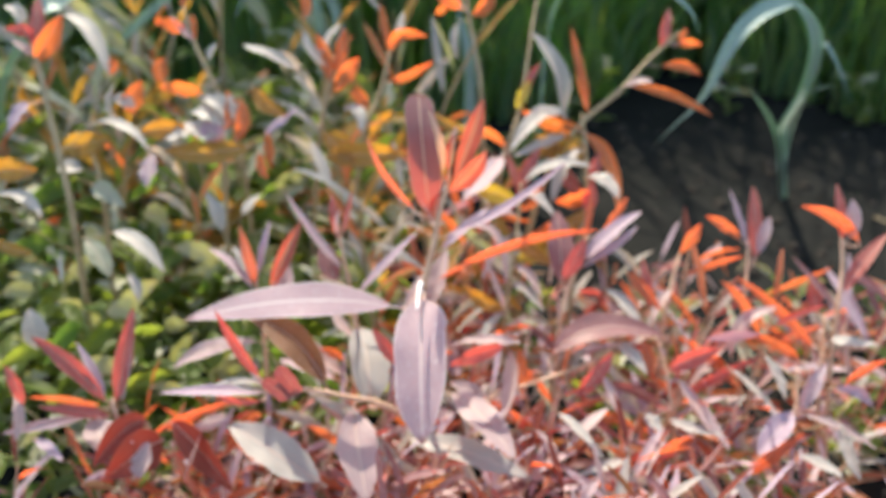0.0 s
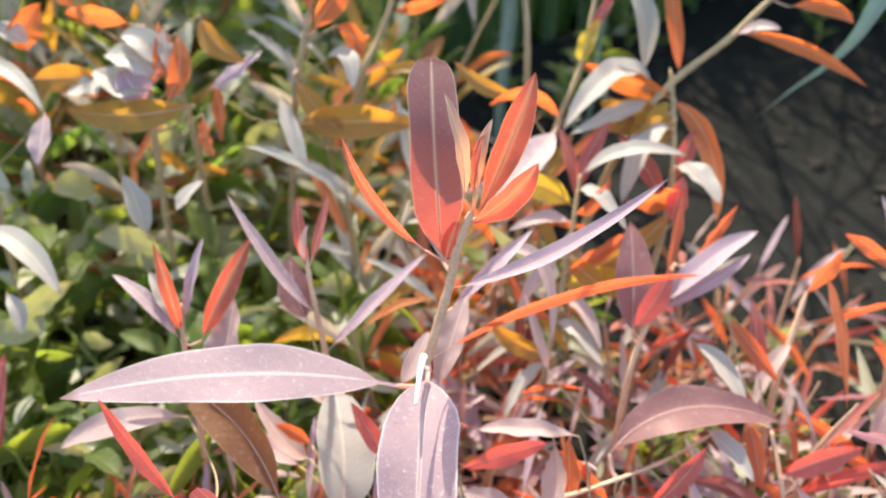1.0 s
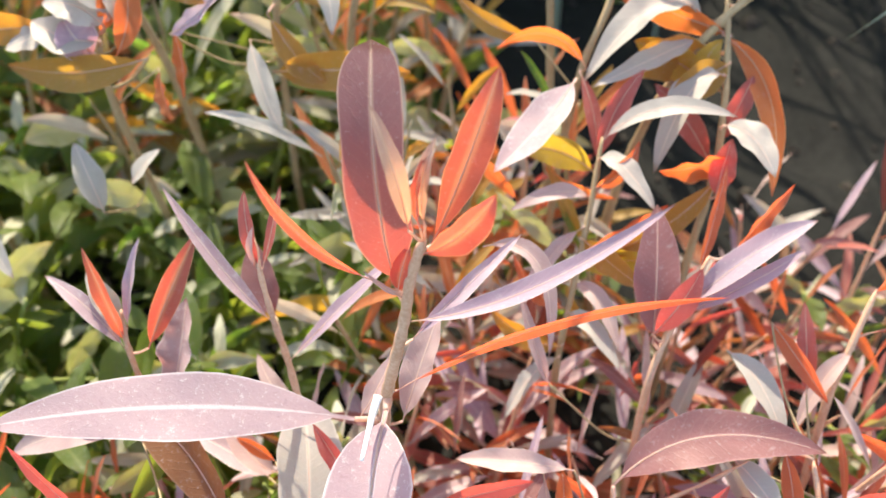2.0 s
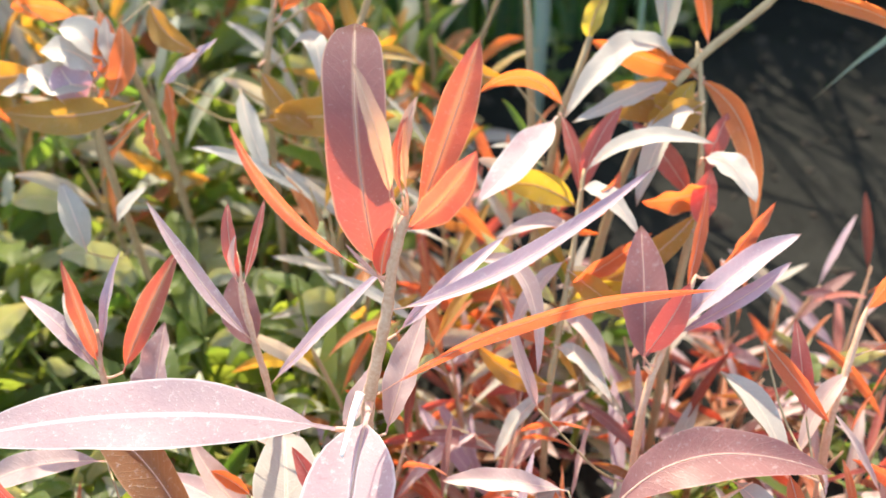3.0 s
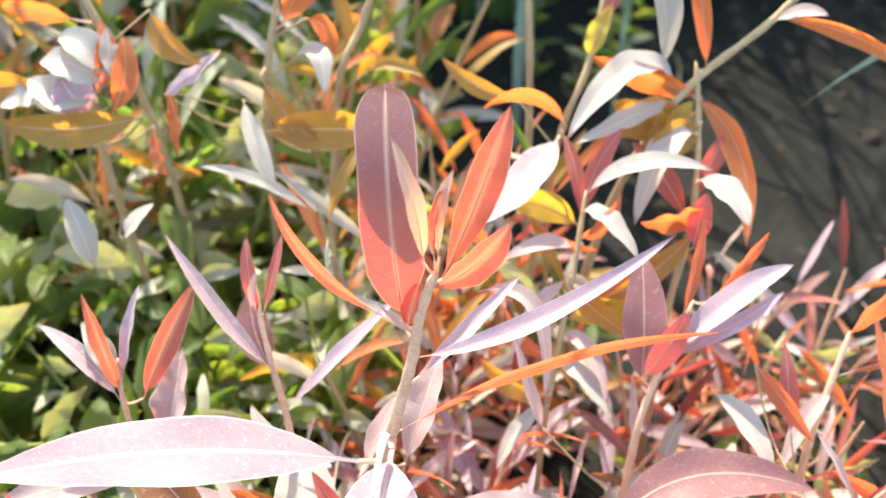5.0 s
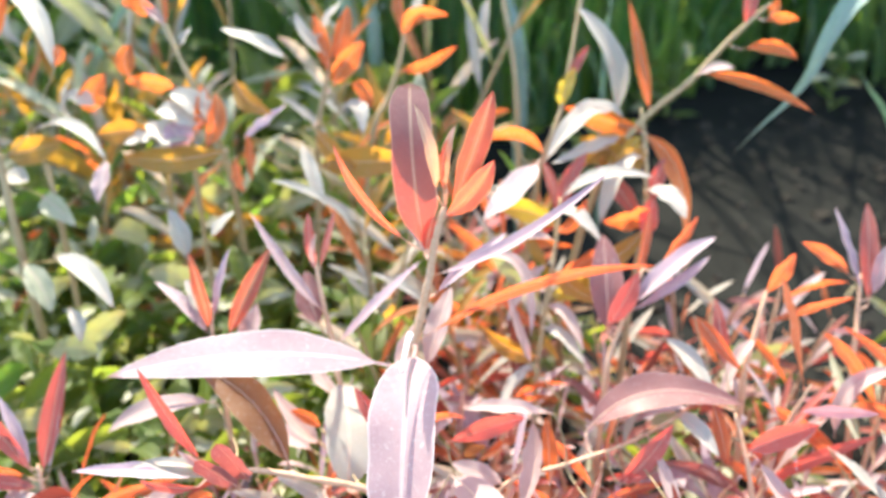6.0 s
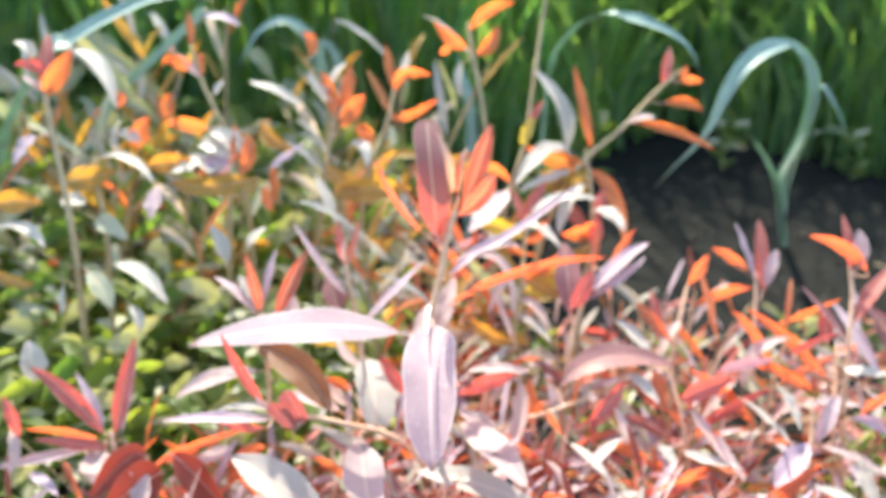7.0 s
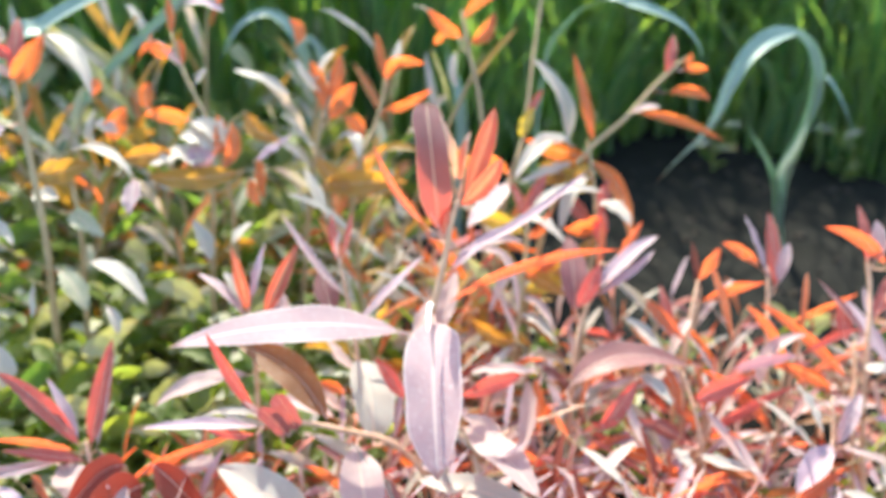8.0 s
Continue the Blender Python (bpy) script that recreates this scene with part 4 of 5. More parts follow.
leaf(shoot, (-0.0958, 0.3677, 0.1430), (-0.0917, 0.3733, 0.1521), (-0.0932, 0.3812, 0.1604), 0.0072, -34, ORANGE)
leaf(shoot, (-0.0927, 0.3716, 0.1493), (-0.0958, 0.3759, 0.1560), (-0.0973, 0.3824, 0.1622), 0.0057, 45, WHITE)
leaf(shoot, (-0.0865, 0.3676, 0.1430), (-0.1060, 0.3620, 0.1414), (-0.1266, 0.3639, 0.1418), 0.0102, -5, AMBER)
leaf(shoot, (-0.1408, 0.3729, 0.1468), (-0.1272, 0.3705, 0.1489), (-0.1168, 0.3707, 0.1504), 0.0092, -5, AMBER)
leaf(shoot, (-0.0839, 0.3663, 0.1406), (-0.0820, 0.3609, 0.1354), (-0.0791, 0.3562, 0.1310), 0.0067, -34, ORANGE)
leaf(shoot, (-0.0887, 0.3925, 0.1623), (-0.0831, 0.3858, 0.1560), (-0.0722, 0.3807, 0.1520), 0.0079, -5, AMBER)
leaf(shoot, (-0.0978, 0.3377, 0.1125), (-0.1004, 0.3415, 0.1214), (-0.1059, 0.3490, 0.1279), 0.0075, 46, WHITE)
leaf(shoot, (-0.0894, 0.3428, 0.1191), (-0.0864, 0.3448, 0.1232), (-0.0813, 0.3492, 0.1268), 0.0065, 46, WHITE)

shoot = new_shoot('shoot with a long arched white leaf', 0.0010, 0.0014, (-0.1698, 0.3759, 0.1458), (-0.1621, 0.3701, 0.1367), (-0.1591, 0.3646, 0.1159), (-0.1665, 0.3700, 0.0565), (-0.1683, 0.3755, -0.0040), material=STEM_OLD)
leaf(shoot, (-0.1698, 0.3756, 0.1453), (-0.1485, 0.3716, 0.1517), (-0.1312, 0.3595, 0.1419), 0.0056, 52, WHITE)
leaf(shoot, (-0.1312, 0.3598, 0.1424), (-0.1304, 0.3522, 0.1375), (-0.1313, 0.3465, 0.1311), 0.0100, 25, PINK)
leaf(shoot, (-0.1792, 0.3726, 0.1386), (-0.1659, 0.3698, 0.1419), (-0.1520, 0.3707, 0.1454), 0.0113, -5, AMBER)
leaf(shoot, (-0.1764, 0.3641, 0.1345), (-0.1703, 0.3614, 0.1344), (-0.1633, 0.3582, 0.1340), 0.0091, 40, WHITE)
leaf(shoot, (-0.1600, 0.3588, 0.1270), (-0.1541, 0.3552, 0.1257), (-0.1432, 0.3490, 0.1199), 0.0087, 20, OLIVE)
leaf(shoot, (-0.1465, 0.3345, 0.1154), (-0.1330, 0.3290, 0.1136), (-0.1197, 0.3192, 0.1035), 0.0082, 48, WHITE)
leaf(shoot, (-0.1588, 0.3342, 0.1128), (-0.1503, 0.3277, 0.1077), (-0.1447, 0.3213, 0.0997), 0.0088, 30, OLIVE)
leaf(shoot, (-0.1664, 0.3279, 0.1104), (-0.1647, 0.3228, 0.1047), (-0.1648, 0.3179, 0.0990), 0.0062, 46, WHITE)
leaf(shoot, (-0.1358, 0.3183, 0.1042), (-0.1318, 0.3143, 0.1008), (-0.1297, 0.3097, 0.0956), 0.0052, 46, WHITE)

shoot = new_shoot('tall brown stem with an orange leaf and a white drooping leaf', 0.0012, 0.0018, (-0.1842, 0.3833, 0.1833), (-0.1794, 0.3744, 0.1729), (-0.1751, 0.3651, 0.1576), (-0.1702, 0.3549, 0.1398), (-0.1672, 0.3474, 0.1151), (-0.1720, 0.3500, 0.0621), (-0.1739, 0.3551, -0.0040), material=STEM_OLD)
leaf(shoot, (-0.1833, 0.3791, 0.1763), (-0.1768, 0.3821, 0.1862), (-0.1705, 0.3901, 0.1960), 0.0092, -34, ORANGE)
leaf(shoot, (-0.1837, 0.3819, 0.1811), (-0.1822, 0.3885, 0.1923), (-0.1839, 0.3993, 0.2020), 0.0077, 0, RED)
leaf(shoot, (-0.1721, 0.3902, 0.1960), (-0.1569, 0.3820, 0.1918), (-0.1456, 0.3660, 0.1749), 0.0081, 44, WHITE)
leaf(shoot, (-0.1463, 0.3684, 0.1747), (-0.1449, 0.3710, 0.1791), (-0.1468, 0.3728, 0.1817), 0.0040, -34, ORANGE)
leaf(shoot, (-0.1887, 0.3888, 0.1921), (-0.1900, 0.3894, 0.1970), (-0.1965, 0.3915, 0.2000), 0.0067, 46, WHITE)
leaf(shoot, (-0.1837, 0.3846, 0.1855), (-0.1876, 0.3853, 0.1905), (-0.1961, 0.3858, 0.1903), 0.0056, 0, RED)
leaf(shoot, (-0.1839, 0.3685, 0.1621), (-0.1880, 0.3650, 0.1596), (-0.1925, 0.3585, 0.1518), 0.0085, 30, LILAC)
leaf(shoot, (-0.1837, 0.3807, 0.1789), (-0.1877, 0.3814, 0.1838), (-0.1926, 0.3830, 0.1859), 0.0050, 44, PALE)
leaf(shoot, (-0.2021, 0.3524, 0.1353), (-0.1911, 0.3509, 0.1381), (-0.1788, 0.3499, 0.1379), 0.0109, -5, AMBER)
leaf(shoot, (-0.2000, 0.3442, 0.1289), (-0.1833, 0.3393, 0.1304), (-0.1727, 0.3308, 0.1244), 0.0063, 50, WHITE)
leaf(shoot, (-0.1712, 0.2964, 0.0794), (-0.1720, 0.2993, 0.0876), (-0.1748, 0.3052, 0.0952), 0.0106, 40, WHITE)
leaf(shoot, (-0.1980, 0.3318, 0.1142), (-0.1873, 0.3272, 0.1109), (-0.1776, 0.3262, 0.1100), 0.0058, -5, AMBER)

shoot = new_shoot('shoot with red and pink spreading leaves', 0.0008, 0.0014, (-0.1340, 0.2746, 0.0723), (-0.1320, 0.2703, 0.0632), (-0.1323, 0.2683, 0.0474), (-0.1384, 0.2701, 0.0117), (-0.1391, 0.2785, -0.0040))
leaf(shoot, (-0.1354, 0.2730, 0.0689), (-0.1482, 0.2783, 0.0844), (-0.1653, 0.2843, 0.0951), 0.0070, 10, RED)
leaf(shoot, (-0.1364, 0.2740, 0.0710), (-0.1411, 0.2791, 0.0817), (-0.1489, 0.2863, 0.0915), 0.0040, 40, LILAC)
leaf(shoot, (-0.1323, 0.2730, 0.0690), (-0.1293, 0.2825, 0.0847), (-0.1260, 0.2948, 0.1028), 0.0075, 0, RED)
leaf(shoot, (-0.1297, 0.2721, 0.0696), (-0.1271, 0.2807, 0.0832), (-0.1252, 0.2924, 0.0999), 0.0040, 40, PINK)
leaf(shoot, (-0.1372, 0.2726, 0.0681), (-0.1492, 0.2711, 0.0743), (-0.1649, 0.2699, 0.0759), 0.0043, -28, RUST)
leaf(shoot, (-0.1413, 0.2714, 0.0657), (-0.1582, 0.2666, 0.0650), (-0.1759, 0.2617, 0.0641), 0.0043, 20, PINK)
leaf(shoot, (-0.1436, 0.2694, 0.0661), (-0.1354, 0.2609, 0.0634), (-0.1356, 0.2546, 0.0603), 0.0138, 40, PALE)
leaf(shoot, (-0.1329, 0.2704, 0.0659), (-0.1448, 0.2687, 0.0695), (-0.1615, 0.2683, 0.0727), 0.0052, 40, RED)
leaf(shoot, (-0.1644, 0.2632, 0.0605), (-0.1564, 0.2592, 0.0596), (-0.1489, 0.2532, 0.0576), 0.0043, 45, LILAC)
leaf(shoot, (-0.1526, 0.2677, 0.0625), (-0.1477, 0.2639, 0.0599), (-0.1438, 0.2594, 0.0557), 0.0056, -28, RUST)
leaf(shoot, (-0.1678, 0.2699, 0.0710), (-0.1697, 0.2722, 0.0800), (-0.1744, 0.2760, 0.0873), 0.0052, 5, RED)
leaf(shoot, (-0.1721, 0.2722, 0.0753), (-0.1680, 0.2648, 0.0703), (-0.1678, 0.2569, 0.0641), 0.0047, 45, PALE)

shoot = new_shoot('low shoot with broad dark red leaves', 0.0008, 0.0014, (-0.1170, 0.2634, 0.0686), (-0.1165, 0.2611, 0.0565), (-0.1227, 0.2650, 0.0202), (-0.1237, 0.2721, -0.0040))
leaf(shoot, (-0.1165, 0.2634, 0.0686), (-0.1242, 0.2588, 0.0690), (-0.1347, 0.2472, 0.0600), 0.0115, 0, DEEPRED)
leaf(shoot, (-0.1099, 0.2588, 0.0641), (-0.1164, 0.2517, 0.0643), (-0.1288, 0.2419, 0.0591), 0.0167, -10, DEEPRED)
leaf(shoot, (-0.1076, 0.2620, 0.0708), (-0.0941, 0.2506, 0.0679), (-0.0782, 0.2365, 0.0579), 0.0137, -15, DEEPRED)
leaf(shoot, (-0.1154, 0.2611, 0.0638), (-0.1010, 0.2625, 0.0721), (-0.0770, 0.2653, 0.0802), 0.0043, -28, RUST)
leaf(shoot, (-0.1200, 0.2451, 0.0561), (-0.1156, 0.2481, 0.0619), (-0.1141, 0.2545, 0.0675), 0.0083, 20, PALE)
leaf(shoot, (-0.0444, 0.2434, 0.0538), (-0.0654, 0.2507, 0.0653), (-0.0837, 0.2594, 0.0716), 0.0158, 42, WHITE)
leaf(shoot, (-0.0720, 0.2661, 0.0691), (-0.0778, 0.2628, 0.0690), (-0.0856, 0.2538, 0.0597), 0.0077, -28, RUST)
leaf(shoot, (-0.0872, 0.2677, 0.0709), (-0.0908, 0.2632, 0.0687), (-0.1011, 0.2605, 0.0676), 0.0065, 40, PALE)
leaf(shoot, (-0.0891, 0.2503, 0.0600), (-0.0865, 0.2576, 0.0676), (-0.0820, 0.2657, 0.0750), 0.0042, 40, PINK)

shoot = new_shoot('shoot with yellow, white and orange leaves crossing each other', 0.0007, 0.0012, (0.0363, 0.3636, 0.1258), (0.0344, 0.3518, 0.1111), (0.0310, 0.3371, 0.0925), (0.0280, 0.3269, 0.0683), (0.0270, 0.3217, 0.0202), (0.0259, 0.3289, -0.0040), material=STEM_OLD)
leaf(shoot, (0.0323, 0.3470, 0.1076), (0.0241, 0.3388, 0.1032), (0.0171, 0.3293, 0.0922), 0.0050, 42, PALE)
leaf(shoot, (0.0355, 0.3627, 0.1133), (0.0247, 0.3644, 0.1193), (0.0140, 0.3629, 0.1206), 0.0089, 0, YELLOW)
leaf(shoot, (0.0323, 0.3434, 0.0949), (0.0430, 0.3440, 0.0990), (0.0530, 0.3428, 0.1010), 0.0077, 0, YELLOW)
leaf(shoot, (0.0359, 0.3631, 0.1174), (0.0393, 0.3705, 0.1287), (0.0464, 0.3785, 0.1369), 0.0058, 0, RED)
leaf(shoot, (0.0355, 0.3589, 0.1220), (0.0421, 0.3553, 0.1229), (0.0507, 0.3465, 0.1161), 0.0061, 46, WHITE)
leaf(shoot, (0.0347, 0.3547, 0.1155), (0.0415, 0.3560, 0.1204), (0.0460, 0.3624, 0.1261), 0.0057, -28, RUST)
leaf(shoot, (0.0363, 0.3629, 0.1246), (0.0506, 0.3672, 0.1332), (0.0696, 0.3649, 0.1330), 0.0057, 46, WHITE)
leaf(shoot, (0.0311, 0.3385, 0.0946), (0.0382, 0.3335, 0.0944), (0.0442, 0.3231, 0.0861), 0.0055, 42, PALE)
leaf(shoot, (0.0320, 0.3427, 0.1011), (0.0433, 0.3455, 0.1082), (0.0546, 0.3519, 0.1136), 0.0061, -28, RUST)
leaf(shoot, (0.0300, 0.3325, 0.0891), (0.0366, 0.3281, 0.0898), (0.0449, 0.3189, 0.0833), 0.0055, 46, WHITE)
leaf(shoot, (0.0327, 0.3456, 0.1055), (0.0400, 0.3410, 0.1019), (0.0497, 0.3357, 0.0977), 0.0071, -5, AMBER)
leaf(shoot, (0.0342, 0.3532, 0.1133), (0.0252, 0.3502, 0.1175), (0.0135, 0.3436, 0.1162), 0.0046, 42, PALE)
leaf(shoot, (0.0302, 0.3348, 0.0890), (0.0220, 0.3352, 0.0935), (0.0145, 0.3421, 0.1016), 0.0051, -28, RUST)
leaf(shoot, (0.0294, 0.3288, 0.0793), (0.0191, 0.3285, 0.0826), (0.0091, 0.3323, 0.0894), 0.0070, -5, AMBER)
leaf(shoot, (0.0286, 0.3258, 0.0782), (0.0211, 0.3196, 0.0760), (0.0148, 0.3105, 0.0682), 0.0049, 46, WHITE)


# ---- filling shoots of the same shrubs, lower and further in ----
def small_shoot(rng, height, palette, crowd=10, slim=(0.09, 0.15), bark=STEM):
    """One upright shoot with leaves set spirally up its stem, at the origin."""
    lean = Vector((rng.uniform(-0.3, 0.3), rng.uniform(-0.25, 0.2), 1.0)).normalized()
    bend = Vector((rng.uniform(-0.2, 0.2), rng.uniform(-0.2, 0.2), 0)) * height
    tops = [lean * height + bend, lean * height * 0.62 + bend * 0.35, lean * height * 0.3, Vector((0, 0, -0.004))]
    root = new_shoot("upright shrub shoot with narrow pink and orange leaves", 0.0006, 0.0013, *tops, material=bark)
    line = shoot_lines[root.name]
    for i in range(crowd):
        h = 0.25 + 0.75 * (i + 0.5) / crowd
        p = line[min(len(line) - 1, int(h * (len(line) - 1)))]
        turn = i * 2.4 + rng.uniform(-0.4, 0.4)
        rise = -0.15 + 1.3 * h + rng.uniform(-0.4, 0.4)
        way = Vector((math.cos(turn), math.sin(turn), rise)).normalized()
        size = rng.uniform(0.028, 0.054) * (1.15 - 0.40 * h)
        base = p + way * 0.002
        tip = base + way * size + Vector((0, 0, -0.15 * size if rise < 0.4 else 0.0))
        mid = (base + tip) / 2 + Vector((0, 0, size * rng.uniform(0.0, 0.14)))
        leaf(root, base, mid, tip, size * rng.uniform(*slim), rng.uniform(-10, 70), rng.choice(palette), detail=False)
    return root


fill = random.Random(11)
warm = [RUST, RUST, RED, RED, CORAL, PALE, PALE, PINK, PINK, PINK, WHITE, WHITE, LILAC, LILAC, BROWN, BROWN, MAROON, MAROON, DEEPRED, OLIVE]
cool = [ORANGE, ORANGE, ORANGE, AMBER, AMBER, WHITE, WHITE, OLIVE, OLIVE, GREEN]


def scatter(templates, count, area, limit):
    """Copies of the templates over an area, each as tall as limit(x, y) allows."""
    x0, x1, y0, y1 = area
    made = 0
    while made < count:
        x, y = fill.uniform(x0, x1), fill.uniform(y0, y1)
        top = limit(x, y)
        if top <= 0.02:
            continue
        ob, tall = fill.choice(templates)
        s = top * fill.uniform(0.75, 1.0) / tall
        m = pose(x, y, soil_height(x, y), 0, 0, fill.uniform(-50, 50))
        c = copy_thing(ob, m)
        c.scale = (s ** 0.6,) * 2 + (s,)
        made += 1


def warm_limit(x, y):
    return min(0.070, 0.047 + (y - 0.235) * 0.32) * (1.0 if x < 0.12 else 0.8) if y < 0.395 else 0.0


def cool_limit(x, y):
    return min(0.155, 0.05 + (y - 0.25) * 0.60)


warm_set = [(small_shoot(fill, 0.09, warm, 12), 0.09) for _ in range(6)]
cool_set = [(small_shoot(fill, 0.12, cool, 10, (0.10, 0.16), STEM_OLD), 0.12) for _ in range(6)]
fine_set = [(small_shoot(fill, 0.12, [AMBER, OLIVE, GREEN, GREEN, GREEN, ORANGE, OLIVE, AMBER], 15, (0.12, 0.18), STEM_OLD), 0.12) for _ in range(4)]
for i, (ob, _) in enumerate(fine_set):
    ob.location = (-0.27 + 0.07 * i, 0.43 + 0.015 * (i % 2), 0.0)
for i, (ob, _) in enumerate(warm_set):
    ob.location = (0.10 + 0.045 * i, 0.30 + 0.012 * (i % 3), 0.0)
for i, (ob, _) in enumerate(cool_set):
    ob.location = (-0.30 + 0.05 * i, 0.42 + 0.02 * (i % 3), 0.0)
scatter(warm_set, 80, (-0.02, 0.36, 0.235, 0.42), warm_limit)
scatter(warm_set, 12, (-0.30, -0.02, 0.235, 0.275), warm_limit)
scatter(warm_set, 34, (-0.11, 0.03, 0.24, 0.30), lambda x, y: 0.066)
scatter(warm_set, 18, (-0.10, 0.20, 0.185, 0.240), lambda x, y: 0.046)
scatter(warm_set, 18, (0.01, 0.13, 0.195, 0.250), lambda x, y: 0.058)
scatter(cool_set, 12, (-0.05, 0.04, 0.34, 0.40), cool_limit)
scatter(cool_set, 14, (-0.45, -0.04, 0.36, 0.55), cool_limit)
scatter(fine_set, 14, (-0.36, -0.01, 0.41, 0.49), lambda x, y: 0.115 + (y - 0.41) * 0.4)
scatter(cool_set, 12, (-0.42, 0.0, 0.46, 0.56), lambda x, y: 0.185)
scatter(warm_set, 9, (0.06, 0.42, 0.36, 0.41), lambda x, y: 0.056)


# ---- green weeds under and behind the shrubs ----
def weed(rng, height):
    root = new("weed_plant")
    tagged(root, "low green and greyish weed with small narrow leaves", "weed", "green weeds under the shrubs")
    line = smooth_line([(0, 0, -0.004), (rng.uniform(-0.01, 0.01), rng.uniform(-0.01, 0.01), height * 0.5),
                        (rng.uniform(-0.02, 0.02), rng.uniform(-0.02, 0.02), height)], 5)
    v, f = tube(line, [0.0011 - 0.0006 * i / len(line) for i in range(len(line))], 6)
    part("stem", mesh_from("stem", v, f, WEED_STEM), root)
    shoot_lines[root.name] = line
    for i in range(16):
        p = line[min(len(line) - 1, int((0.15 + 0.85 * i / 15) * (len(line) - 1)))]
        turn = i * 2.4 + rng.uniform(-0.5, 0.5)
        way = Vector((math.cos(turn), math.sin(turn), rng.uniform(-0.1, 0.8))).normalized()
        size = rng.uniform(0.015, 0.032)
        tip = p + way * size
        mid = (p + tip) / 2 + Vector((0, 0, size * 0.12))
        leaf(root, p + way * 0.001, mid, tip, size * rng.uniform(0.20, 0.36), rng.uniform(-40, 70), rng.choice((GREEN, GREEN, GREEN, OLIVE)), detail=False)
    return root


weed_set = [(weed(fill, 0.07), 0.07) for _ in range(5)]
for i, (ob, _) in enumerate(weed_set):
    ob.location = (-0.22 + 0.06 * i, 0.40 + 0.03 * (i % 2), 0.0)
scatter(weed_set, 32, (-0.35, -0.03, 0.27, 0.36), lambda x, y: 0.052 + (y - 0.27) * 0.2)
scatter(weed_set, 105, (-0.40, -0.03, 0.31, 0.58), lambda x, y: 0.074 + (y - 0.33) * 0.15)
scatter(weed_set, 6, (0.10, 0.46, 0.74, 0.82), lambda x, y: 0.060)
scatter(weed_set, 4, (0.0, 0.12, 0.58, 0.66), lambda x, y: 0.050)
scatter(weed_set, 34, (-0.60, -0.05, 0.54, 0.74), lambda x, y: 0.10 + 0.35 * max(0.0, y - 0.54))
scatter(weed_set, 34, (-0.26, -0.03, 0.30, 0.43), lambda x, y: 0.072)
scatter(weed_set, 14, (0.04, 0.35, 0.27, 0.40), lambda x, y: 0.052)
scatter(warm_set, 4, (-0.015, 0.020, 0.37, 0.42), lambda x, y: 0.092)


# ---- blue-green strap-leaved plants ----
def strap_leaf(root, points, width, up, pinch=None):
    foot = Vector((points[0][0], points[0][1], -0.004))
    line = smooth_line([foot] + [Vector(p) for p in points], 7)
    origin = line[0].copy()
    verts, faces, uvs = [], [], []
    n = len(line)
    for i, p in enumerate(line):
        u = i / (n - 1)
        d = (line[min(i + 1, n - 1)] - line[max(i - 1, 0)]).normalized()
        side = d.cross(Vector(up)).normalized()
        nor = side.cross(d)
        hw = width * 0.5 * (0.30 + 0.70 * math.sin(math.pi * min(1.0, 0.05 + u)) ** 1.3) * (1 - max(0.0, (u - 0.55) / 0.45) ** 2.2)
        if pinch:
            # slender as far as the twist at the crown of the arch
            hw *= 0.45 if u < pinch else 1.0 - 0.55 * math.exp(-((u - pinch) / 0.06) ** 2)
        for k in range(5):
            v = (k - 2) / 2
            verts.append(p - origin + side * v * hw + nor * (0.35 * abs(v) * hw))
            uvs.append((0.5 + 0.5 * v, u))
    for i in range(n - 1):
        for k in range(4):
            a = i * 5 + k
            faces.append((a, a + 1, a + 6, a + 5))
    part("leaf", mesh_from("leaf", verts, faces, STRAP, uvs), root, origin - root.location)


def strap_plant(x, y):
    root = new("strap_leaf_plant")
    root.location = (x, y, 0)
    tagged(root, "blue-green strap-leaved plant with arching waxy leaves", "leek plant", "strap-leaved plants in the soil")
    return root


plant = strap_plant(0.2616, 0.6000)
strap_leaf(plant, ((0.2616, 0.6000, -0.0013), (0.2415, 0.5740, 0.0460), (0.2260, 0.5440, 0.0788), (0.2181, 0.5140, 0.1042), (0.2102, 0.4840, 0.1319), (0.2027, 0.4660, 0.1559), (0.1903, 0.4500, 0.1763), (0.1786, 0.4420, 0.1869), (0.1688, 0.4360, 0.1888), (0.1571, 0.4300, 0.1861), (0.1464, 0.4240, 0.1784), (0.1389, 0.4200, 0.1662), (0.1339, 0.4180, 0.1527), (0.1280, 0.4200, 0.1407), (0.1199, 0.4250, 0.1279), (0.1108, 0.4300, 0.1126)), 0.0115, (-0.35, -0.75, 0.55), pinch=0.52)
strap_leaf(plant, ((0.2616, 0.6000, -0.0013), (0.2398, 0.5700, 0.0477), (0.2244, 0.5400, 0.0803), (0.2164, 0.5100, 0.1056), (0.2084, 0.4800, 0.1331), (0.2009, 0.4620, 0.1570), (0.1931, 0.4500, 0.1709), (0.1850, 0.4420, 0.1817), (0.1779, 0.4370, 0.1886), (0.1727, 0.4350, 0.1907)), 0.0135, (0.45, -0.85, 0.25))
strap_leaf(plant, ((0.2616, 0.6000, -0.0013), (0.2396, 0.5600, 0.0560), (0.2281, 0.5300, 0.0918), (0.2191, 0.5000, 0.1241), (0.2083, 0.4750, 0.1519), (0.2064, 0.4650, 0.1609), (0.2128, 0.4600, 0.1528), (0.2185, 0.4550, 0.1414), (0.2218, 0.4500, 0.1317)), 0.0050, (0.5, -0.8, 0.3))
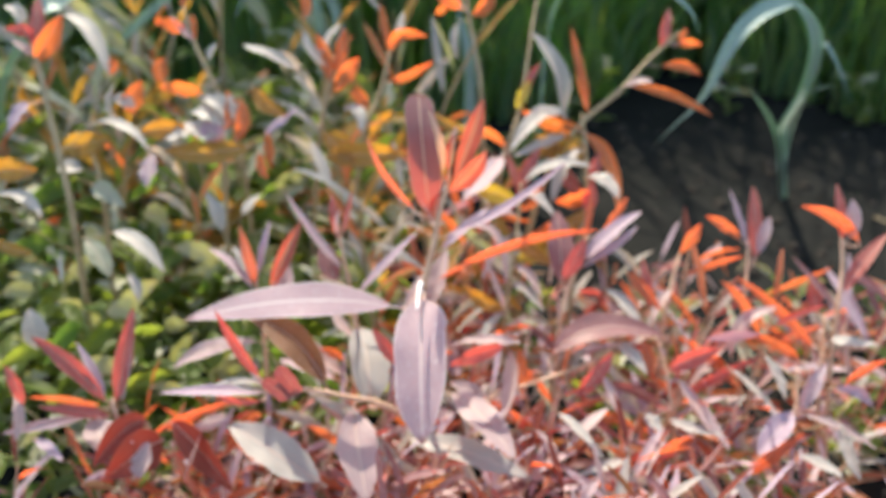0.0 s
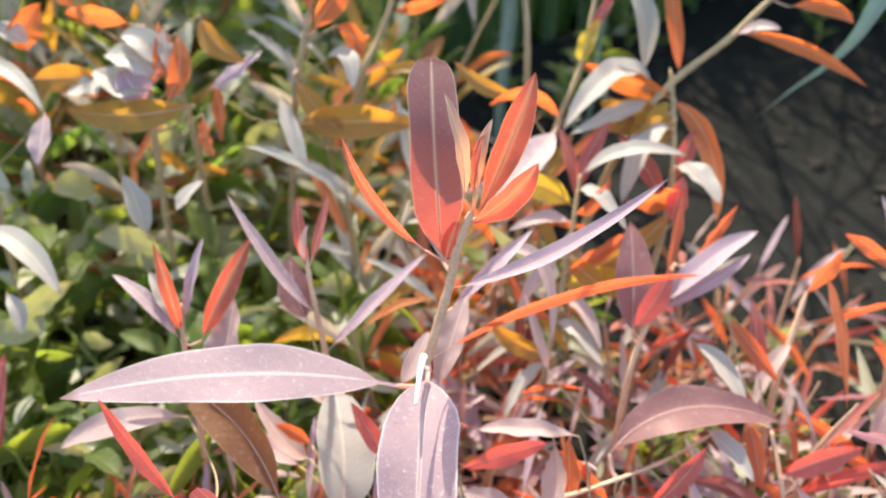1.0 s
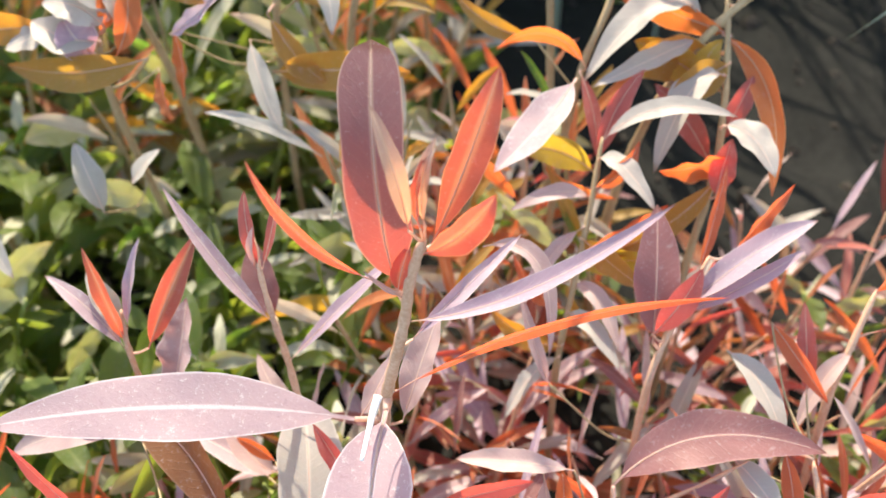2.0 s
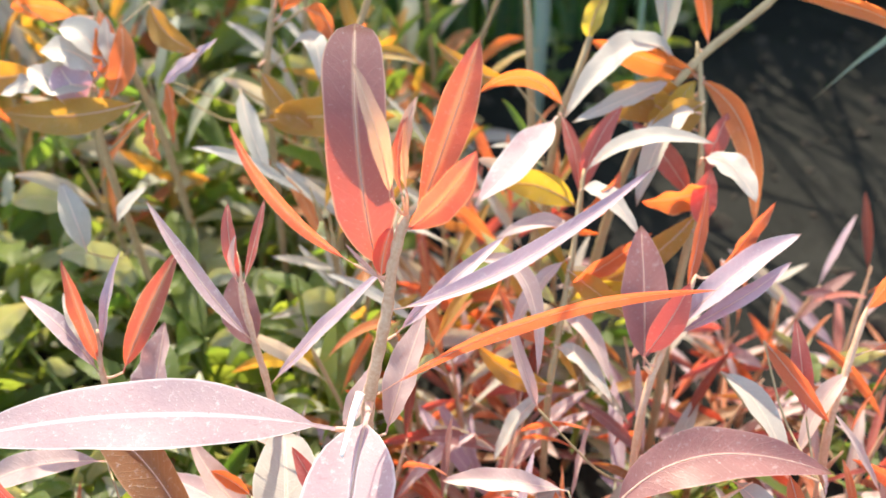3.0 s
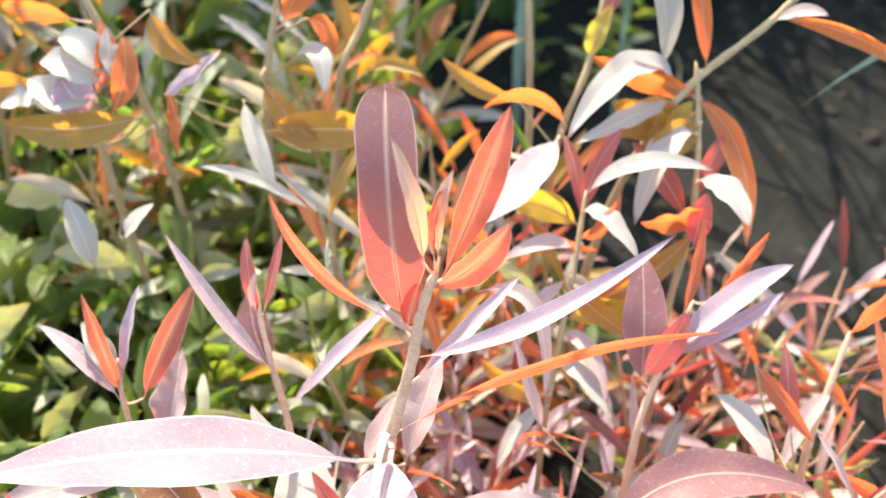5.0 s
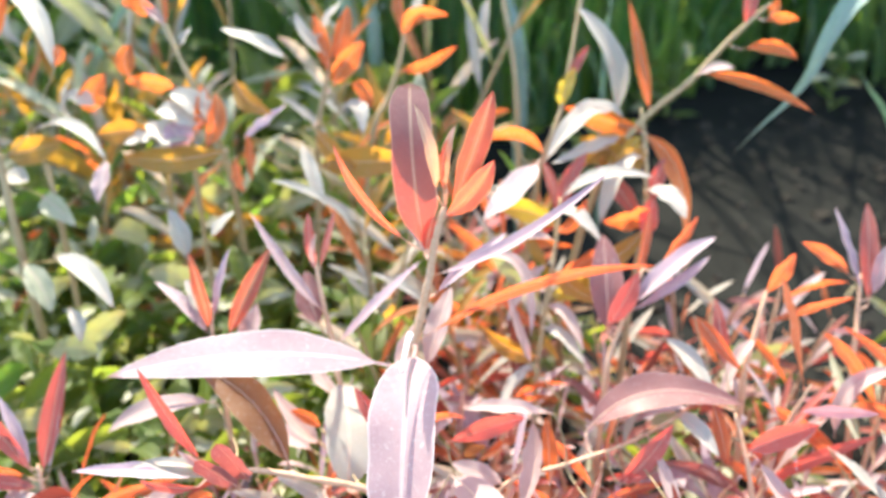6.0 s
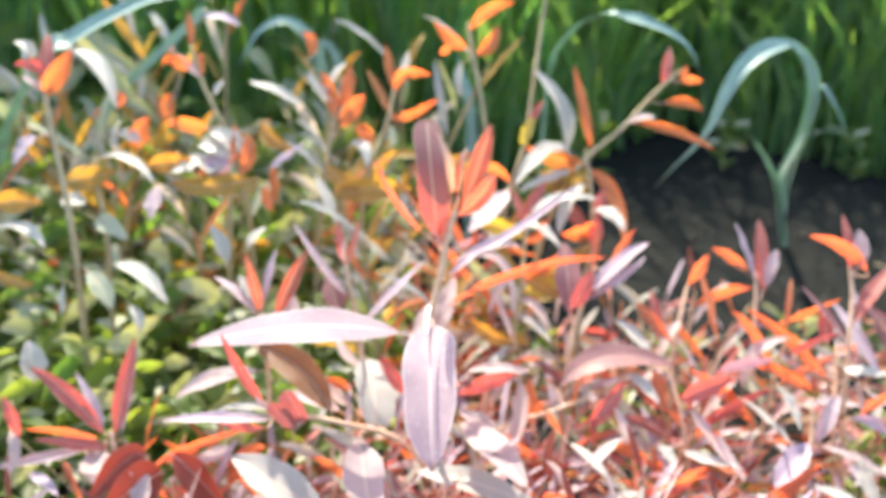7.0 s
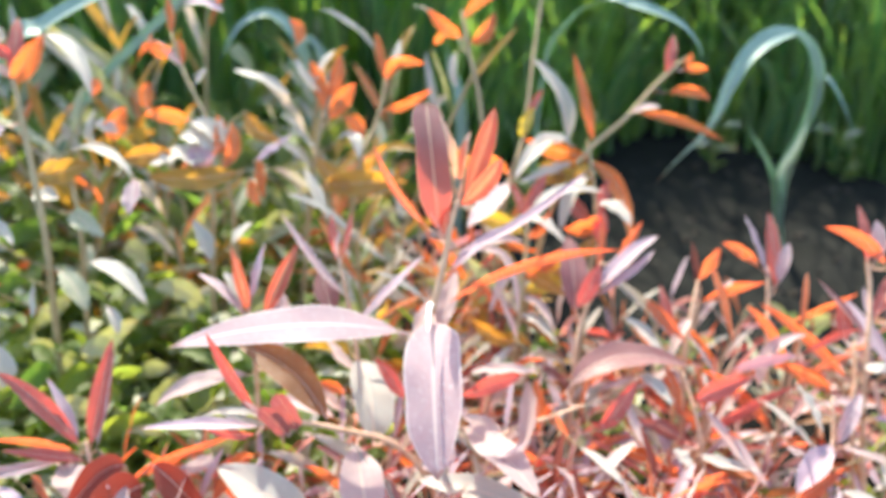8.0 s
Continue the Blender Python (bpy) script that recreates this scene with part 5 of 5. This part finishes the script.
strap_leaf(plant, ((0.2616, 0.6000, -0.0013), (0.2437, 0.5700, 0.0389), (0.2262, 0.5500, 0.0725), (0.2090, 0.5300, 0.0957), (0.1940, 0.5150, 0.1121), (0.1863, 0.5100, 0.1218)), 0.0036, (-0.4, -1, 0.2))
strap_leaf(plant, ((0.2616, 0.6000, -0.0013), (0.2383, 0.5600, 0.0517), (0.2239, 0.5300, 0.0879), (0.2198, 0.5100, 0.1108), (0.2236, 0.5000, 0.1220), (0.2376, 0.5000, 0.1248)), 0.0030, (0.3, -0.6, 0.7))
plant = strap_plant(0.0662, 0.5600)
strap_leaf(plant, ((0.0662, 0.5600, 0.0200), (0.0627, 0.5200, 0.1474), (0.0682, 0.4700, 0.1887), (0.0795, 0.4350, 0.2044), (0.0891, 0.4300, 0.2035), (0.0992, 0.4270, 0.2011), (0.1130, 0.4250, 0.1950), (0.1227, 0.4250, 0.1855), (0.1269, 0.4270, 0.1759)), 0.0085, (0.1, -0.55, 0.8), pinch=0.50)
plant = strap_plant(-0.2667, 0.5400)
strap_leaf(plant, ((-0.2667, 0.5400, 0.0200), (-0.2667, 0.4900, 0.1000), (-0.1983, 0.4200, 0.1838), (-0.1827, 0.4200, 0.1936), (-0.1659, 0.4200, 0.2034), (-0.1481, 0.4250, 0.2107), (-0.1305, 0.4300, 0.2136), (-0.1139, 0.4400, 0.2101)), 0.0120, (0.2, -0.45, 0.9))
strap_leaf(plant, ((-0.2567, 0.5400, 0.0200), (-0.2167, 0.5200, 0.1200), (-0.1291, 0.4400, 0.1989), (-0.1220, 0.4400, 0.2022), (-0.1130, 0.4400, 0.2025), (-0.1060, 0.4400, 0.1979)), 0.0055, (0.2, -0.8, 0.4))
plant = strap_plant(0.0168, 0.5679)
strap_leaf(plant, ((0.0168, 0.5679, 0.0457), (0.0188, 0.5778, 0.0929), (0.0169, 0.5793, 0.1208), (0.0122, 0.5872, 0.1386), (0.0083, 0.5920, 0.1493)), 0.008, (0.2,-0.8,0.4))
plant = strap_plant(-0.0843, 0.5965)
strap_leaf(plant, ((-0.0843, 0.5965, 0.0568), (-0.0806, 0.5793, 0.1167), (-0.0858, 0.5656, 0.1598), (-0.1019, 0.5626, 0.1770), (-0.1181, 0.5498, 0.1721), (-0.1284, 0.5313, 0.1546)), 0.010, (0.2,-0.5,0.8))
strap_leaf(plant, ((-0.0801, 0.5965, 0.0568), (-0.0718, 0.5970, 0.1079), (-0.0746, 0.6018, 0.1431), (-0.0852, 0.5967, 0.1559), (-0.0974, 0.5775, 0.1368)), 0.008, (0.3,-0.8,0.4))

# ---- tall grass behind ----
def blade_mesh(rng, count, area, tall, width, droop=0.60):
    verts, faces, uvs = [], [], []
    x0, x1, y0, y1 = area
    for _ in range(count):
        x, y = rng.uniform(x0, x1), y0 + (y1 - y0) * rng.random() ** 1.5
        x += (x - 0.1) * 0.35 * rng.random() ** 3
        y += 0.10 * noise.noise((x * 3.0, 2.0, 0.5)) + (0.05 if y < y0 + 0.05 else 0.0)
        h = tall(x, y) * rng.uniform(0.6, 1.15)
        if h < 0.03:
            continue
        turn = rng.uniform(0, 6.28)
        side = Vector((math.cos(turn), math.sin(turn), 0))
        fall = Vector((rng.uniform(-1, 1), rng.uniform(-1, 0.6), 0)) * h * rng.uniform(0.05, droop)
        w = width * rng.uniform(0.6, 1.3)
        start = len(verts)
        for i in range(7):
            u = i / 6
            p = Vector((x, y, soil_height(x, y) - 0.003)) + Vector((0, 0, h * (u - 0.12 * u ** 3))) + fall * u ** 2.2
            hw = w * 0.5 * (1 - u ** 2.5) + 0.0001
            for v in (-1, 0, 1):
                verts.append(p + side * v * hw + Vector((-side.y, side.x, 0)) * (abs(v) * hw * 0.3))
                uvs.append((0.5 + 0.5 * v, u))
        for i in range(6):
            for k in range(2):
                a = start + i * 3 + k
                faces.append((a, a + 1, a + 4, a + 3))
    return mesh_from("grass", verts, faces, BLADE, uvs)


def sward(x, y):
    """Height of the grass: rises away from the bare soil, shaped to steer sun and shade."""
    edge = 0.72 + 0.15 * math.exp(-((x - 0.24) / 0.13) ** 2) + 0.04 * noise.noise((x * 9.0, 0.3, 0.0))
    # the tall tops stay out of view and shade the soil
    return max(0.0, min(0.62, 0.10 + (y - edge) * 1.75)) if y > edge else 0.0


blades = random.Random(5)
tagged(new("grass", blade_mesh(blades, 1500, (-1.0, 0.02, 0.66, 0.90), lambda x, y: 0.47, 0.0085)), "tall dense green grass at the edge of the soil", "grass", kind="stuff")
tagged(new("grass", blade_mesh(blades, 7500, (0.02, 1.20, 0.68, 1.30), sward, 0.0070, 0.8)), "leaning bright green grass blades, taller away from the soil", "grass", kind="stuff")
tagged(new("grass", blade_mesh(blades, 4000, (-1.7, 0.04, 0.95, 3.0), lambda x, y: 0.50, 0.0100)), "tall fresh green grass blades in sun", "grass", kind="stuff")
tagged(new("grass", blade_mesh(blades, 7000, (-0.4, 1.9, 1.38, 3.4), lambda x, y: 0.62, 0.0110)), "tall fresh green grass blades in sun", "grass", kind="stuff")


# ---- crumbs of soil and dry stalks on the ground ----
def clod_mesh(rng, count, area):
    verts, faces = [], []
    x0, x1, y0, y1 = area
    for _ in range(count):
        x, y, r = rng.uniform(x0, x1), rng.uniform(y0, y1), 0.0010 + 0.006 * rng.random() ** 4
        c = Vector((x, y, soil_height(x, y) + r * 0.05))
        start = len(verts)
        rings = ((0.0, 1.0, 1), (0.7, 0.6, 6), (1.0, -0.05, 6), (0.7, -0.7, 6))
        for rad, up, n in rings:
            for k in range(n):
                w = 6.283 * k / n + up
                j = rng.uniform(0.7, 1.25)
                verts.append(c + Vector((math.cos(w) * rad, math.sin(w) * rad, up * 0.8)) * r * j)
        for k in range(6):
            k2 = (k + 1) % 6
            faces.append((start, start + 1 + k, start + 1 + k2))
            for q in (1, 7):
                faces.append((start + q + k, start + q + 6 + k, start + q + 6 + k2, start + q + k2))
    return mesh_from("soil_crumbs", verts, faces, CLOD, smooth=False)


tagged(new("soil_crumbs", clod_mesh(blades, 900, (-0.1, 0.6, 0.38, 0.80))), "loose crumbs and clods of dark soil", "soil crumbs", kind="stuff")
for i in range(6):
    x, y, turn, long = blades.uniform(0.02, 0.42), blades.uniform(0.40, 0.68), blades.uniform(0, 6.28), blades.uniform(0.02, 0.06)
    line = smooth_line([(-long / 2 * math.cos(turn), -long / 2 * math.sin(turn), 0.0), (0.002, 0.002, 0.003), (long / 2 * math.cos(turn), long / 2 * math.sin(turn), 0.001)], 4)
    v, f = tube(line, [0.0008] * len(line), 5)
    straw = tagged(new("dry_stalk", mesh_from("dry_stalk", v, f, STRAW)), "thin dry straw-coloured stalk lying on soil", "dry stalk", "dry stalks on the soil")
    straw.location = (x, y, soil_height(x, y) + 0.001)
